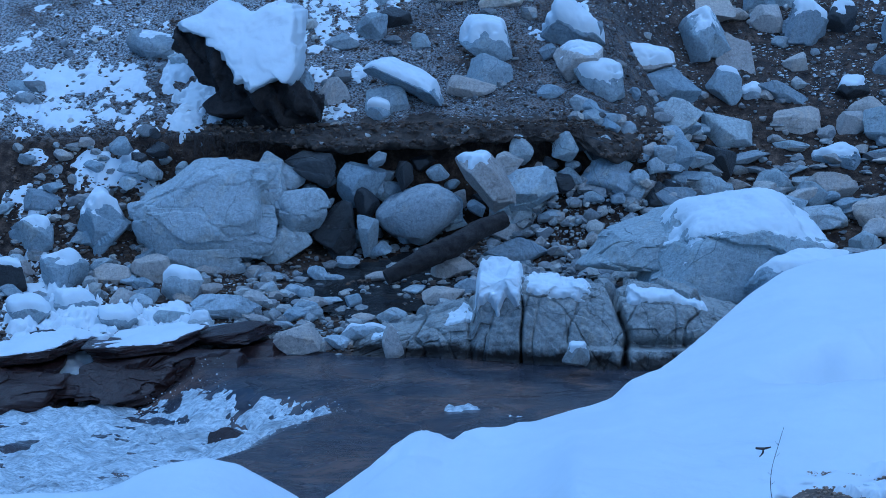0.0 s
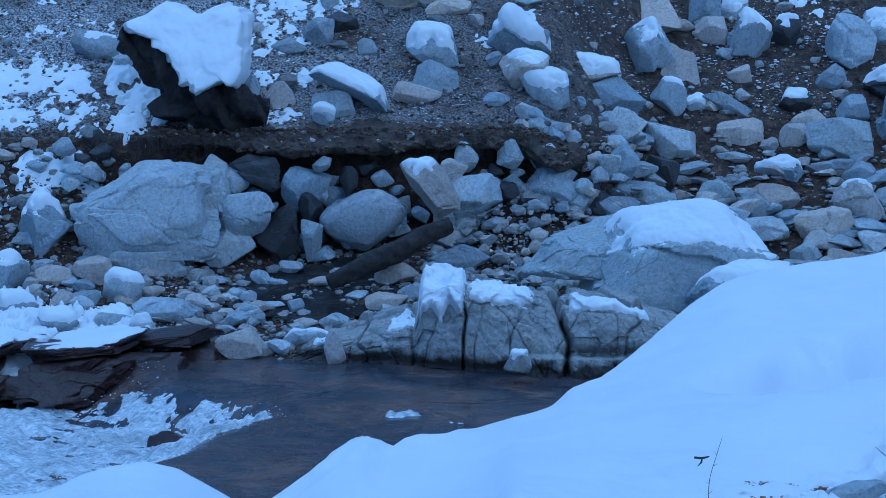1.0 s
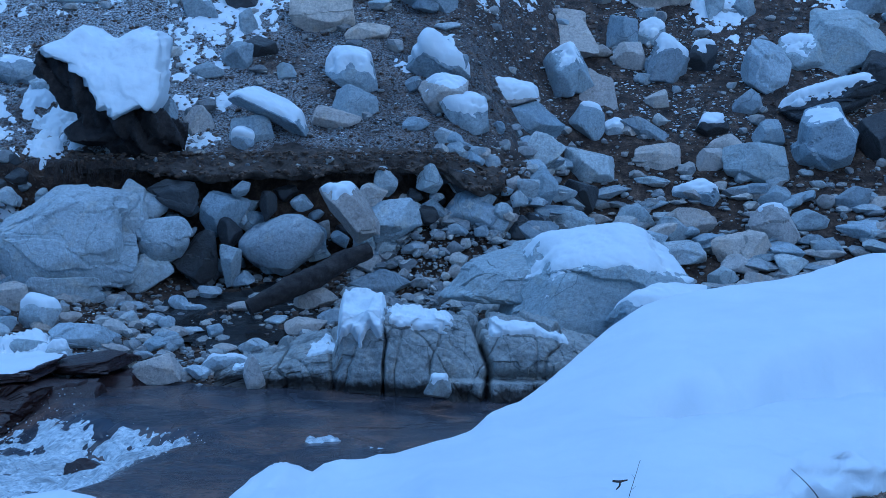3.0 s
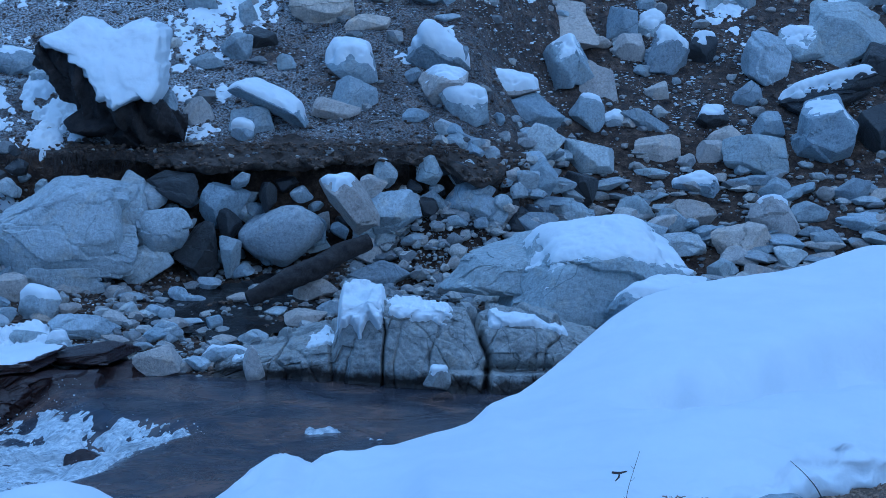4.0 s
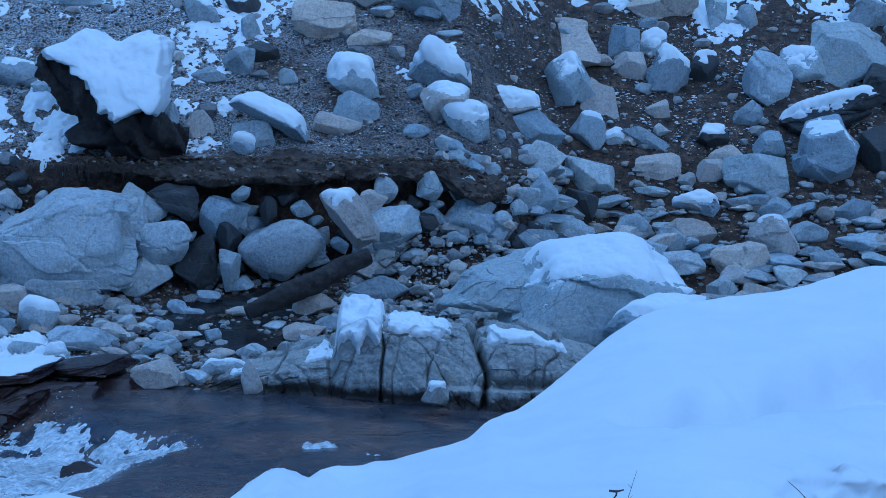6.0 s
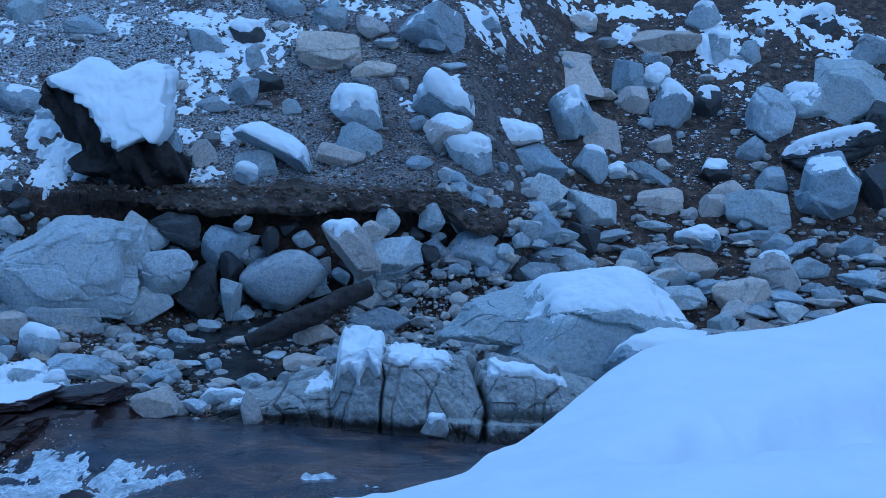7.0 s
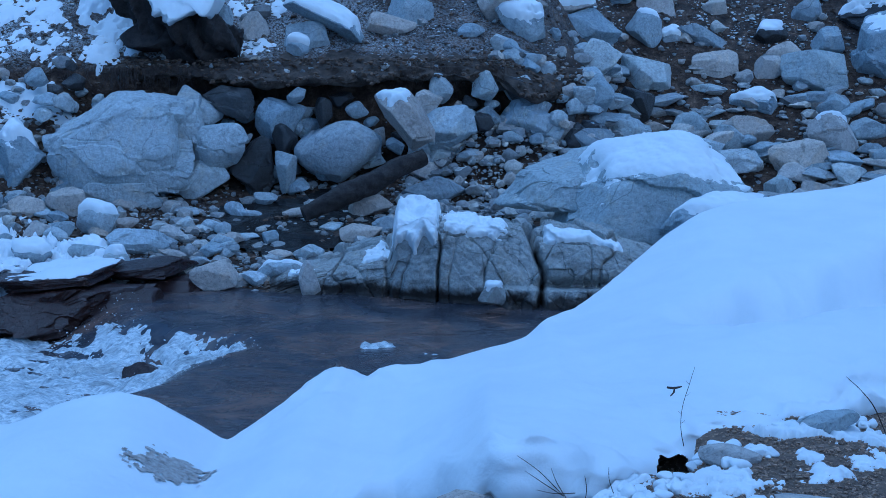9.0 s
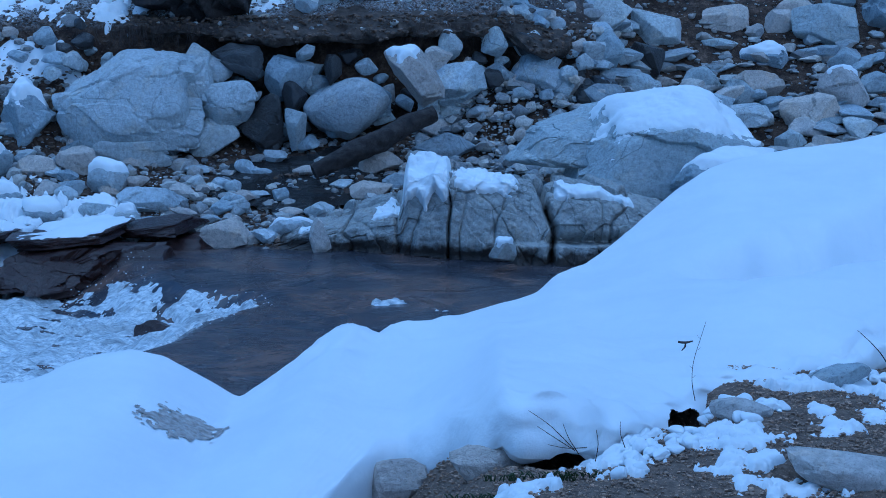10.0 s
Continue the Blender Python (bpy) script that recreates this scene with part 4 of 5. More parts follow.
def rock_ledge():
    x = np.arange(-1.75, 1.62, .008)
    t = np.concatenate((np.linspace(0, 1, 110), np.linspace(1.01, 2, 70)))
    X, T = np.meshgrid(x, t)
    top_z = np.interp(X, (-1.75, -1.6, -1.23, -.97, -.76, -.70, -.35, 0, .30, .37, .40, .46, .75, .95, 1.62), (-1.12, -1.07, -1.0, -.92, -.86, -.66, -.61, -.62, -.665, -.70, -.70, -.70, -.70, -.76, -.95))
    foot_y = np.interp(X, (-1.75, -1.27, -.74, -.37, .1, .4, 1.62), (13.75, 13.66, 13.48, 13.34, 13.22, 13.2, 13.12))
    up, over = np.clip(T, 0, 1), np.clip(T - 1, 0, 1)
    rounded = np.sin(up * math.pi / 2)
    Z = -1.42 + (top_z + 1.42) * (.55 * up + .45 * rounded)
    Y = foot_y + .20 * up ** 2 * (1 + .3 * grain(X, Z, .5, 201)) + .8 * over
    Z = Z - .02 * over + .22 * over * (1 - over) - .5 * np.clip(over - .7, 0, 1)
    # along: distance over the face and the top together
    along = .75 * up + .8 * over
    wx, wv = X + .03 * grain(X, along, .3, 202) + .006 * grain(X, along, .05, 203), along + .03 * grain(X, along, .3, 204) + .006 * grain(X, along, .05, 205)
    coarse, joint = facets(wx, wv, 26, 1.1, 14, (-1.8, 1.6), (0, 1.6))
    small, split = facets(wx, wv, 150, 1.6, 15, (-1.8, 1.6), (0, 1.6))
    out = .030 * coarse + .010 * small - .020 * np.exp(-(joint / .014) ** 2) - .004 * np.exp(-(split / .010) ** 2) + .014 * grain(X, along, .09, 206) + .008 * grain(X, along, .035, 207) + .005 * grain(X, along, .018, 208)
    for at, deep, wide in ((-1.21, .05, .014), (-.745, .06, .016), (-.345, .11, .011), (.03, .03, .010), (.385, .26, .026), (.90, .04, .010)):
        path = at + .12 * (along - .4) * math.sin(at * 9) + .05 * grain(along + at, 0 * X, .2, 209)
        out = out - deep * np.exp(-((X - path) / wide) ** 2) * step(.05, .2, T)
    # undercut over the water, deepest under the last block
    gap = np.exp(-((Z + 1.02) / .035) ** 2) * step(.3, .5, X) + .5 * np.exp(-((Z + 1.16) / .05) ** 2) * (1 - step(.1, .4, X))
    out = out - .13 * gap * (1 - over)
    out = out + .12 * step(-1.03, -1.08, Z) * step(.08, .16, X) * (1 - over)
    ny, nz = -(1 - .75 * step(.75, 1.25, T)), .25 + .75 * step(.75, 1.25, T)
    soft = out.copy()
    for _ in range(14):
        soft[1:-1, 1:-1] = (soft[1:-1, 1:-1] * 2 + soft[:-2, 1:-1] + soft[2:, 1:-1] + soft[1:-1, :-2] + soft[1:-1, 2:]) / 6
    fill = np.maximum(soft, out) - out
    Y, Z = Y + out * ny, Z + out * nz
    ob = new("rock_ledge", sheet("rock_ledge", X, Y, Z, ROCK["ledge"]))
    ob.data.set_sharp_from_angle(angle=radians(28))
    tagged(ob, "jointed blue-grey and tan rock ledge standing in the stream", "rock ledge")
    # snow on it, thick on one block, thin and broken on the next, a rim along the last
    ragged = .30 * grain(X, along, .14, 211) + .30 * grain(X, along, .05, 212) + .2 * grain(X, along, .025, 213)
    heavy = 1.7 * step(-.76, -.70, X) * step(-.33, -.42, X) * step(.70, .86, T + .10 * grain(X, 0 * X, .07, 214)) * step(1.75, 1.4, T)
    thin = 1.25 * step(-.40, -.30, X) * step(.22, .05, X) * step(.80, .98, T) * step(1.6, 1.25, T)
    rim = 1.55 * step(.40, .47, X) * step(1.15, .85, X) * step(.86, .98, T - .06 * step(.5, .9, X)) * step(1.30, 1.12, T)
    low = 1.0 * step(-1.02, -.95, X) * step(-.74, -.80, X) * step(.84, .95, T) * step(1.35, 1.15, T)
    spot = .9 * step(-1.62, -1.58, X) * step(-1.35, -1.42, X) * step(.9, 1.0, T) * step(1.3, 1.1, T)
    for field, thick, label in ((heavy, .075, "thick white snow with drips over the rock"), (thin, .03, "thin broken snow"), (rim, .035, "rim of white snow"), (low + spot, .022, "thin streak of snow")):
        m = np.clip(field + 1.1 * ragged * (field > .02) - .62, 0, 1)
        lift = thick * np.sqrt(np.clip(m * 2.2, 0, 1)) * (1 + .3 * grain(X, along, .1, 215)) - .006 + fill * np.clip(m * 3, 0, 1)
        cap = part("snow_cap", sheet("snow_cap", X, Y + lift * ny * .8, Z + lift * nz + .5 * np.clip(lift, 0, 1), SNOW, m > 0), ob)
        tagged(cap, label, kind="stuff")


rock_ledge()


# snow lying on the ground
snow_patch(-5.174, 17.835, 0.688, 0.401, 0.035, 0.9, 60)
snow_patch(-4.464, 17.840, 0.389, 0.350, 0.04, 0.8, 63)
snow_patch(-3.926, 17.927, 0.243, 0.302, 0.09, 0.35, 66)
snow_patch(-3.682, 17.552, 0.206, 0.360, 0.07, 0.6, 69)
snow_patch(-3.671, 17.249, 0.367, 0.246, 0.06, 0.8, 72)
snow_patch(-4.830, 17.274, 0.886, 0.269, 0.035, 1.1, 75)
snow_patch(-5.157, 18.660, 0.989, 0.406, 0.012, 1.5, 78)
snow_patch(-4.114, 16.756, 0.244, 0.132, 0.05, 0.6, 81)
snow_patch(-4.322, 16.687, 0.256, 0.147, 0.06, 0.4, 84)
snow_patch(-5.171, 16.868, 0.147, 0.086, 0.05, 0.3, 87)
snow_patch(-4.574, 14.860, 0.361, 0.596, 0.08, 0.5, 90)
snow_patch(-4.032, 14.543, 0.432, 0.756, 0.08, 0.6, 93)
snow_patch(-4.147, 13.865, 0.493, 0.496, 0.1, 0.3, 96)
snow_patch(-3.400, 14.665, 0.379, 0.360, 0.06, 0.6, 99)
snow_patch(-3.506, 14.195, 0.236, 0.271, 0.07, 0.4, 102)
snow_patch(-3.483, 14.396, 0.424, 0.332, 0.05, 0.6, 105)
snow_patch(-4.704, 15.587, 0.491, 0.405, 0.03, 1.0, 108)
snow_patch(-4.638, 16.714, 0.245, 0.158, 0.04, 0.9, 111)
snow_patch(-5.061, 16.437, 0.320, 0.144, 0.035, 1.0, 114)
snow_patch(-4.877, 16.070, 0.328, 0.132, 0.03, 1.0, 117)
snow_patch(-2.244, 19.388, 0.516, 0.585, 0.035, 1.0, 120)
snow_patch(-2.669, 19.891, 0.425, 0.247, 0.04, 0.7, 123)
snow_patch(-1.942, 19.678, 0.610, 0.254, 0.04, 0.9, 126)
snow_patch(-2.049, 19.040, 0.101, 0.447, 0.05, 0.4, 129)
snow_patch(-0.630, 20.135, 0.249, 0.280, 0.03, 0.8, 132)
snow_patch(-0.025, 19.968, 0.141, 0.459, 0.04, 0.5, 135)
snow_patch(3.447, 21.993, 0.275, 0.685, 0.06, 0.4, 138)
snow_patch(3.625, 21.434, 0.130, 0.297, 0.05, 0.3, 141)
snow_patch(2.381, 22.052, 0.196, 0.247, 0.06, 0.4, 144)
snow_patch(1.784, 22.004, 0.156, 0.178, 0.05, 0.4, 147)
snow_patch(5.198, 21.692, 0.393, 0.388, 0.03, 0.8, 150)
snow_patch(3.629, 21.009, 0.131, 0.190, 0.03, 0.7, 153)
snow_patch(-2.095, 17.838, 0.101, 0.167, 0.06, 0.3, 156)
snow_patch(-2.396, 17.244, 0.307, 0.118, 0.02, 0.9, 159)
snow_patch(-0.268, 18.482, 0.153, 0.172, 0.02, 0.8, 162)
snow_patch(-2.449, 17.895, 0.287, 0.111, 0.02, 0.9, 165)
snow_patch(0.921, 20.653, 0.255, 0.202, 0.03, 0.8, 168)
snow_patch(-1.180, 20.287, 0.287, 0.199, 0.03, 0.8, 171)
snow_patch(4.198, 22.467, 0.363, 0.259, 0.03, 0.8, 174)
snow_patch(-4.983, 19.560, 0.569, 0.354, 0.02, 1.1, 177)
snow_patch(-3.677, 19.893, 0.713, 0.490, 0.015, 1.2, 180)
snow_patch(-2.501, 18.541, 0.396, 0.428, 0.015, 1.2, 183)
snow_patch(2.250, 22.528, 0.799, 0.198, 0.025, 0.9, 186)
snow_patch(0.520, 20.299, 0.322, 0.311, 0.04, 0.7, 189)
snow_patch(3.406, 21.780, 0.408, 0.494, 0.04, 0.8, 192)
snow_patch(4.769, 21.949, 0.713, 0.308, 0.03, 1.0, 195)
snow_patch(4.579, 22.420, 0.726, 0.338, 0.04, 0.8, 198)
snow_patch(0.110, 18.760, 0.182, 0.248, 0.05, 0.5, 201)
snow_patch(1.523, 22.284, 0.315, 0.207, 0.035, 0.8, 204)
snow_patch(0.612, 4.788, 0.125, 0.097, 0.022, 0.8, 207)
snow_patch(0.684, 4.705, 0.127, 0.086, 0.024, 0.7, 210)
snow_patch(0.609, 4.541, 0.072, 0.092, 0.022, 0.8, 213)
snow_patch(0.696, 4.549, 0.060, 0.069, 0.022, 0.8, 216)
snow_patch(0.955, 4.849, 0.073, 0.074, 0.022, 0.5, 219)
snow_patch(0.752, 4.385, 0.132, 0.074, 0.022, 0.9, 222)
snow_patch(1.111, 4.997, 0.061, 0.095, 0.02, 0.7, 225)
snow_patch(0.943, 4.995, 0.037, 0.068, 0.02, 0.5, 228)
snow_patch(0.317, 4.762, 0.127, 0.234, 0.026, 0.8, 231)
snow_patch(0.036, 4.408, 0.148, 0.069, 0.022, 1.0, 234)
snow_patch(1.128, 5.255, 0.108, 0.089, 0.026, 0.8, 237)
snow_patch(0.931, 5.267, 0.117, 0.073, 0.026, 0.8, 240)

# ---- scattered stones ----
def scatter(count, x0, x1, y0, y1, small, large, seed, keep=None):
    rng = np.random.default_rng(seed)
    out = []
    while len(out) < count:
        x, y = rng.uniform(x0, x1), rng.uniform(y0, y1)
        if keep is None or keep(x, y):
            out.append((x, y, small * (large / small) ** (rng.random() ** 1.8), rng.integers(0, 12), rng.uniform(0, 6.3), rng.uniform(.45, .9), rng.uniform(.6, 1.2)))
    return out


STONES = [lump(500 + k, 2, 9, .05) for k in range(12)]
PEBBLES = [lump(700 + k, 1, 5, .1) for k in range(12)]


def loose_stones(name, spots, shapes, mat, label, lift=.2, level=None, over=0.0):
    """Many small stones on the ground as one mesh."""
    V, Fs, base = [], [], 0
    heights = [level(x, y) for x, y, *_ in spots] if level else ground_height([q[0] for q in spots], [q[1] for q in spots])
    for (x, y, s, k, a, flat, wide), ground_z in zip(spots, heights):
        v, f = shapes[int(k)]
        c, q = math.cos(a), math.sin(a)
        p = v * (s, s * wide, s * flat)
        p = np.stack((p[:, 0] * c - p[:, 1] * q + x, p[:, 0] * q + p[:, 1] * c + y, p[:, 2] + float(ground_z) + over + s * flat * lift), 1)
        V.append(p)
        Fs.append(f + base)
        base += len(v)
    ob = new(name, mesh_from(name, np.concatenate(V).tolist(), np.concatenate(Fs).tolist(), mat, True, 35))
    return tagged(ob, label, "stones", kind="stuff")


def strewn(spots, looks, place, seed, least):
    """Of the scattered stones, the larger as things of their own; gives back the rest."""
    rng = np.random.default_rng(seed)
    for k, (x, y, s, _, a, flat, wide) in enumerate(spots):
        if s > least:
            ob = rock(x, y, float(land(x, y)) + s * flat * .28, s * 1.15, s * wide, s * flat, rng.choice(looks), 3000 + seed * 400 + k, tilt=int(rng.uniform(-20, 20)), place=place)
            tagged(ob, group="loose stones of the stream bank" if place == "bed" else "loose stones of the slope")
    return [q for q in spots if q[2] <= least]


loose_stones("scree_gravel", scatter(9500, -5.6, 5.6, 17.0, 21.8, .012, .055, 1), PEBBLES, GRIT, "small grey and brown stones strewn over the frosted slope")
loose_stones("scree_chips", scatter(4200, -5.6, 5.6, 17.0, 21.8, .014, .07, 12), PEBBLES, LOOSE, "pale chips of stone strewn over the slope")
loose_stones("scree_rubble", strewn(scatter(330, -5.6, 5.6, 17.0, 22.5, .06, .26, 2), ["tan", "blue", "blue", "pale"], "slope", 1, .22), STONES, LOOSE, "fist-sized tan and grey stones strewn over the slope")
loose_stones("slope_rubble", strewn(scatter(90, .5, 5.6, 17.9, 22, .08, .27, 22), ["tan", "blue", "pale", "blue"], "slope", 4, .2), STONES, LOOSE, "fist-sized stones among the rocks of the slope")
loose_stones("bank_rubble", strewn(scatter(170, -5.4, -3.0, 15.7, 16.95, .05, .22, 23), ["tan", "blue", "blue"], "bed", 5, .15), STONES, LOOSE, "stones half buried in the earthy bank")
loose_stones("bank_grit", scatter(1800, -5.4, -3.0, 15.7, 17.1, .015, .06, 24), PEBBLES, GRIT, "brown grit on the earthy bank")
loose_stones("shore_gravel", scatter(5500, -5.2, 1.6, 13.7, 16.9, .015, .08, 3), PEBBLES, GRIT, "dark mixed shingle on the stream bank")
loose_stones("shore_chips", scatter(3200, -5.2, 1.6, 13.7, 16.9, .02, .08, 33), PEBBLES, LOOSE, "pale chips of stone on the stream bank")
loose_stones("shore_rubble", strewn(scatter(520, -5.2, 1.2, 13.9, 16.8, .06, .22, 4), ["tan", "pale", "pale", "blue"], "bed", 2, .18), STONES, LOOSE, "tan and pale stones on the stream bank")
loose_stones("bed_rubble", strewn([(x, y, s, k, a, .62 * flat, wide) for x, y, s, k, a, flat, wide in scatter(950, .9, 5.5, 15.4, 18.7, .08, .36, 5)], ["tan", "pale", "blue", "blue"], "bed", 3, .295), STONES, LOOSE, "grey rubble along the stream bed")


def talus(x, y):
    """Rubble heaped against the foot of the earth bank."""
    heap = .40 * step(15.7, 16.75, y) * step(-.75, -.1, x) * (1 - .5 * step(.8, 1.5, x))
    return float(land(x, min(y, 16.75)) + heap + .05 * grain(x, y, .3, 91))


hx, hy = np.meshgrid(np.arange(-.9, 1.7, .03), np.arange(15.6, 16.95, .03))
HZ = np.array([[talus(x, y) for x, y in zip(*rows)] for rows in zip(hx, hy)]) - .05 + .02 * grain(hx, hy, .08, 92)
heap = new("gravel_heap", sheet("gravel_heap", hx, hy, HZ, SOIL))
tagged(heap, "brown gravelly rubble heaped under the earth bank", "gravel", kind="structure")
loose_stones("talus_rubble", scatter(420, -.8, 1.6, 15.6, 16.85, .05, .20, 41), STONES, LOOSE, "grey and tan rubble heaped under the earth bank", level=talus)
loose_stones("talus_gravel", scatter(2600, -.8, 1.6, 15.6, 16.85, .012, .05, 42), PEBBLES, LOOSE, "fine gravel among the rubble under the bank", level=talus)
loose_stones("shore_cobbles", scatter(420, -2.9, 1.0, 14.1, 16.0, .06, .20, 43, lambda x, y: math.hypot((x + 1.6) / .75, (y - 15.5) / .6) > 1), STONES, LOOSE, "tan and pale cobbles on the stream bank")
loose_stones("path_gravel", scatter(36000, -.6, 1.9, 4.0, 5.9, .0035, .015, 7), PEBBLES, GRAVEL, "fine brown and grey gravel of the path", .05, over=.008)


# ---- clods of snow fallen off the edge of the bank ----
rng = np.random.default_rng(77)
CLODS = [lump(900 + k, 3, 3, .93, .1, 2.0) for k in range(12)]
clods = []
for k in range(420):
    x = rng.uniform(.28, 1.35)
    y = float(np.interp(x, EDGE_X, EDGE_Y)) - .26 * rng.random() ** 1.6 - .03
    if .47 < x < .6 and y > 4.9:
        continue
    if grain(x, y, .13, 78) > -.05:
        clods.append((x, y, rng.uniform(.014, .055), rng.integers(0, 12), rng.uniform(0, 6.3), rng.uniform(.5, .8), rng.uniform(.7, 1.3)))
loose_stones("snow_clods", clods, CLODS, SNOW, "rounded clods of snow along the ragged edge", .3, over=.008)


def splashed(x, y):
    brink_x = float(brink_at(y))
    return brink_x - 1.3 < x < brink_x + .15 and y - 1.34 * x > 13.7 and grain(x, y, .3, 71) > 0


def spray_level(x, y):
    brink_x = float(brink_at(y))
    return -1.19 - .26 * float(step(.1, -.75, x - brink_x)) + .07 * random.random() ** 2


loose_stones("water_spray", scatter(700, -4.2, -1.4, 10.4, 13.6, .004, .016, 13, splashed), PEBBLES, SNOW, "flecks of white spray over the falling water", level=spray_level)


def frosted(x, y):
    open_slope = y > 17.1 and x < 1.2 - .9 * random.random() and grain(x, y, .55, 61) + .5 * grain(x, y, .2, 62) > .1
    top = y > 19.2 and grain(x, y, .6, 63) + .5 * grain(x, y, .2, 64) > .05
    strand = y < 16.6 and x < -3.0 + .5 * random.random() and grain(x, y, .4, 65) > -.2
    return open_slope or top or strand


loose_stones("snow_crumbs", [(x, y, s, k, a, .45 * flat, wide) for x, y, s, k, a, flat, wide in scatter(9000, -5.6, 5.2, 14.0, 21.8, .008, .040, 9, frosted)], PEBBLES, SNOW, "crumbs of thin snow left on the stony slope", .4)
loose_stones("frozen_crumbs", [(x, y, s, k, a, .6 * flat, wide) for x, y, s, k, a, flat, wide in scatter(2400, -5.6, 5.6, 19.4, 22.6, .014, .07, 19, lambda x, y: grain(x, y, .6, 63) + .6 * grain(x, y, .2, 64) > .1)], PEBBLES, SNOW, "crumbs of old snow along the upper slope", .4)


def lip_top(x, y):
    return float(land(x, 17.02)) + .03 - .25 * max(16.85 - y, 0)


loose_stones("bank_gravel", scatter(700, -3.5, 1.0, 16.68, 17.05, .015, .06, 8), PEBBLES, GRIT, "small stones along the edge of the earth bank", level=lip_top)


rng = np.random.default_rng(90)
face = [k for k in rng.integers(0, LX.size, 1500) if .1 < LT.ravel()[k] < .6]
ids = {(round(float(LX.ravel()[k]), 4), round(float(LY.ravel()[k]), 4)): float(LZ.ravel()[k]) for k in face}
loose_stones("earth_pebbles", [(x, y, .015 + .05 * rng.random() ** 2, rng.integers(0, 12), rng.uniform(0, 6), .8, .9) for x, y in ids], PEBBLES, GRIT, "pebbles stuck in the crumbling earth bank", 0, lambda x, y: ids[(x, y)])


big = [k for k in rng.integers(0, LX.size, 200) if .05 < LT.ravel()[k] < .42]
lumps = {(round(float(LX.ravel()[k]), 4), round(float(LY.ravel()[k]), 4)): float(LZ.ravel()[k]) for k in big}
loose_stones("earth_stones", [(x, y, .03 + .06 * rng.random() ** 2, rng.integers(0, 12), rng.uniform(0, 6), .8, .9) for x, y in lumps], STONES, LOOSE, "stones stuck in the crumbling earth bank", 0, lambda x, y: lumps[(x, y)])


# ---- stones stacked under the edge of the bank ----
def stacked(count, x0, x1, y0, y1, lift, seed):
    rng = np.random.default_rng(seed)
    for k in range(count):
        x, y = rng.uniform(x0, x1), rng.uniform(y0, y1)
        s = rng.uniform(.12, .26)
        up = rng.uniform(0, 1) * lift
        rock(x, y + .25 * up, float(land(x, min(y, 16.7))) + up + s * .3, s, s * .8, s * rng.uniform(.55, .9), rng.choice(["blue", "pale", "tan", "blue", "dark"]), 2000 + seed * 100 + k, tilt=int(rng.uniform(-25, 25)), place="bed")


stacked(46, -.45, 1.05, 16.35, 16.75, .62, 1)
stacked(44, -.3, 1.1, 16.5, 16.72, .85, 4)
stacked(40, -2.7, -.5, 16.4, 16.7, .6, 2)
stacked(34, -4.3, -2.6, 16.3, 16.7, .55, 3)


rng = np.random.default_rng(55)
for k in range(70):
    x, y = rng.uniform(.15, 1.6), rng.uniform(16.3, 17.35)
    s = rng.uniform(.10, .24)
    rock(x, y, float(land(x, y)) + s * .22, s * 1.1, s * .8, s * rng.uniform(.5, .85), rng.choice(["blue", "pale", "tan", "blue", "dark"]), 2600 + k, tilt=int(rng.uniform(-25, 25)), place="bed")


# ---- tubes: logs, stems, roots ----
def tube(points, radii, sides=10, wob=0.0, seed=0, per=6, rough=0.0):
    """A bent tapering tube through points, with closed ends."""
    P = [Vector(p) for p in points]
    fine, rad = [], []
    for k in range(len(P) - 1):
        a, b, c, d = P[max(k - 1, 0)], P[k], P[k + 1], P[min(k + 2, len(P) - 1)]
        for j in range(per):
            u = j / per
            fine.append(.5 * ((2 * b) + (c - a) * u + (2 * a - 5 * b + 4 * c - d) * u * u + (3 * b - a - 3 * c + d) * u ** 3))
            rad.append(radii[k] * (1 - u) + radii[k + 1] * u)
    fine.append(P[-1])
    rad.append(radii[-1])
    rng = np.random.default_rng(seed)
    ph = rng.uniform(0, 6.3, 4)
    V, Fs = [], []
    for i, p in enumerate(fine):
        d = (fine[min(i + 1, len(fine) - 1)] - fine[max(i - 1, 0)]).normalized()
        side = d.cross(Vector((.13, .2, .97))).normalized()
        up = side.cross(d)
        for k in range(sides):
            a = 2 * math.pi * k / sides
            r = rad[i] * (1 + wob * (math.sin(2 * a + ph[0]) * .4 + math.sin(3 * a + ph[1] + i * .25) * .35 + math.sin(5 * a + ph[2] + i * .6) * .25))
            q = p + r * (math.cos(a) * side + math.sin(a) * up)
            if rough:
                push = noise.fractal(q * 5, 1.0, 2.0, 3) * .7 + noise.fractal(Vector((q.x * 9 + q.z * 9, q.y * 30, q.z * 30 - q.x * 30)), 1.0, 2.0, 3) * .5
                q = p + (r + rough * push) * (math.cos(a) * side + math.sin(a) * up)
            V.append(tuple(q))
    for i in range(len(fine) - 1):
        for k in range(sides):
            a, b = i * sides + k, i * sides + (k + 1) % sides
            Fs.append((a, b, b + sides, a + sides))
    Fs.append(tuple(range(sides))[::-1])
    Fs.append(tuple(range(len(V) - sides, len(V))))
    return V, Fs


def tube_thing(name, points, radii, mat, label, category, wob=0.0, seed=0, sides=10, per=6, rough=0.0):
    V, Fs = tube(points, radii, sides, wob, seed, per, rough)
    return tagged(new(name, mesh_from(name, V, Fs, mat, True, 50)), label, category)



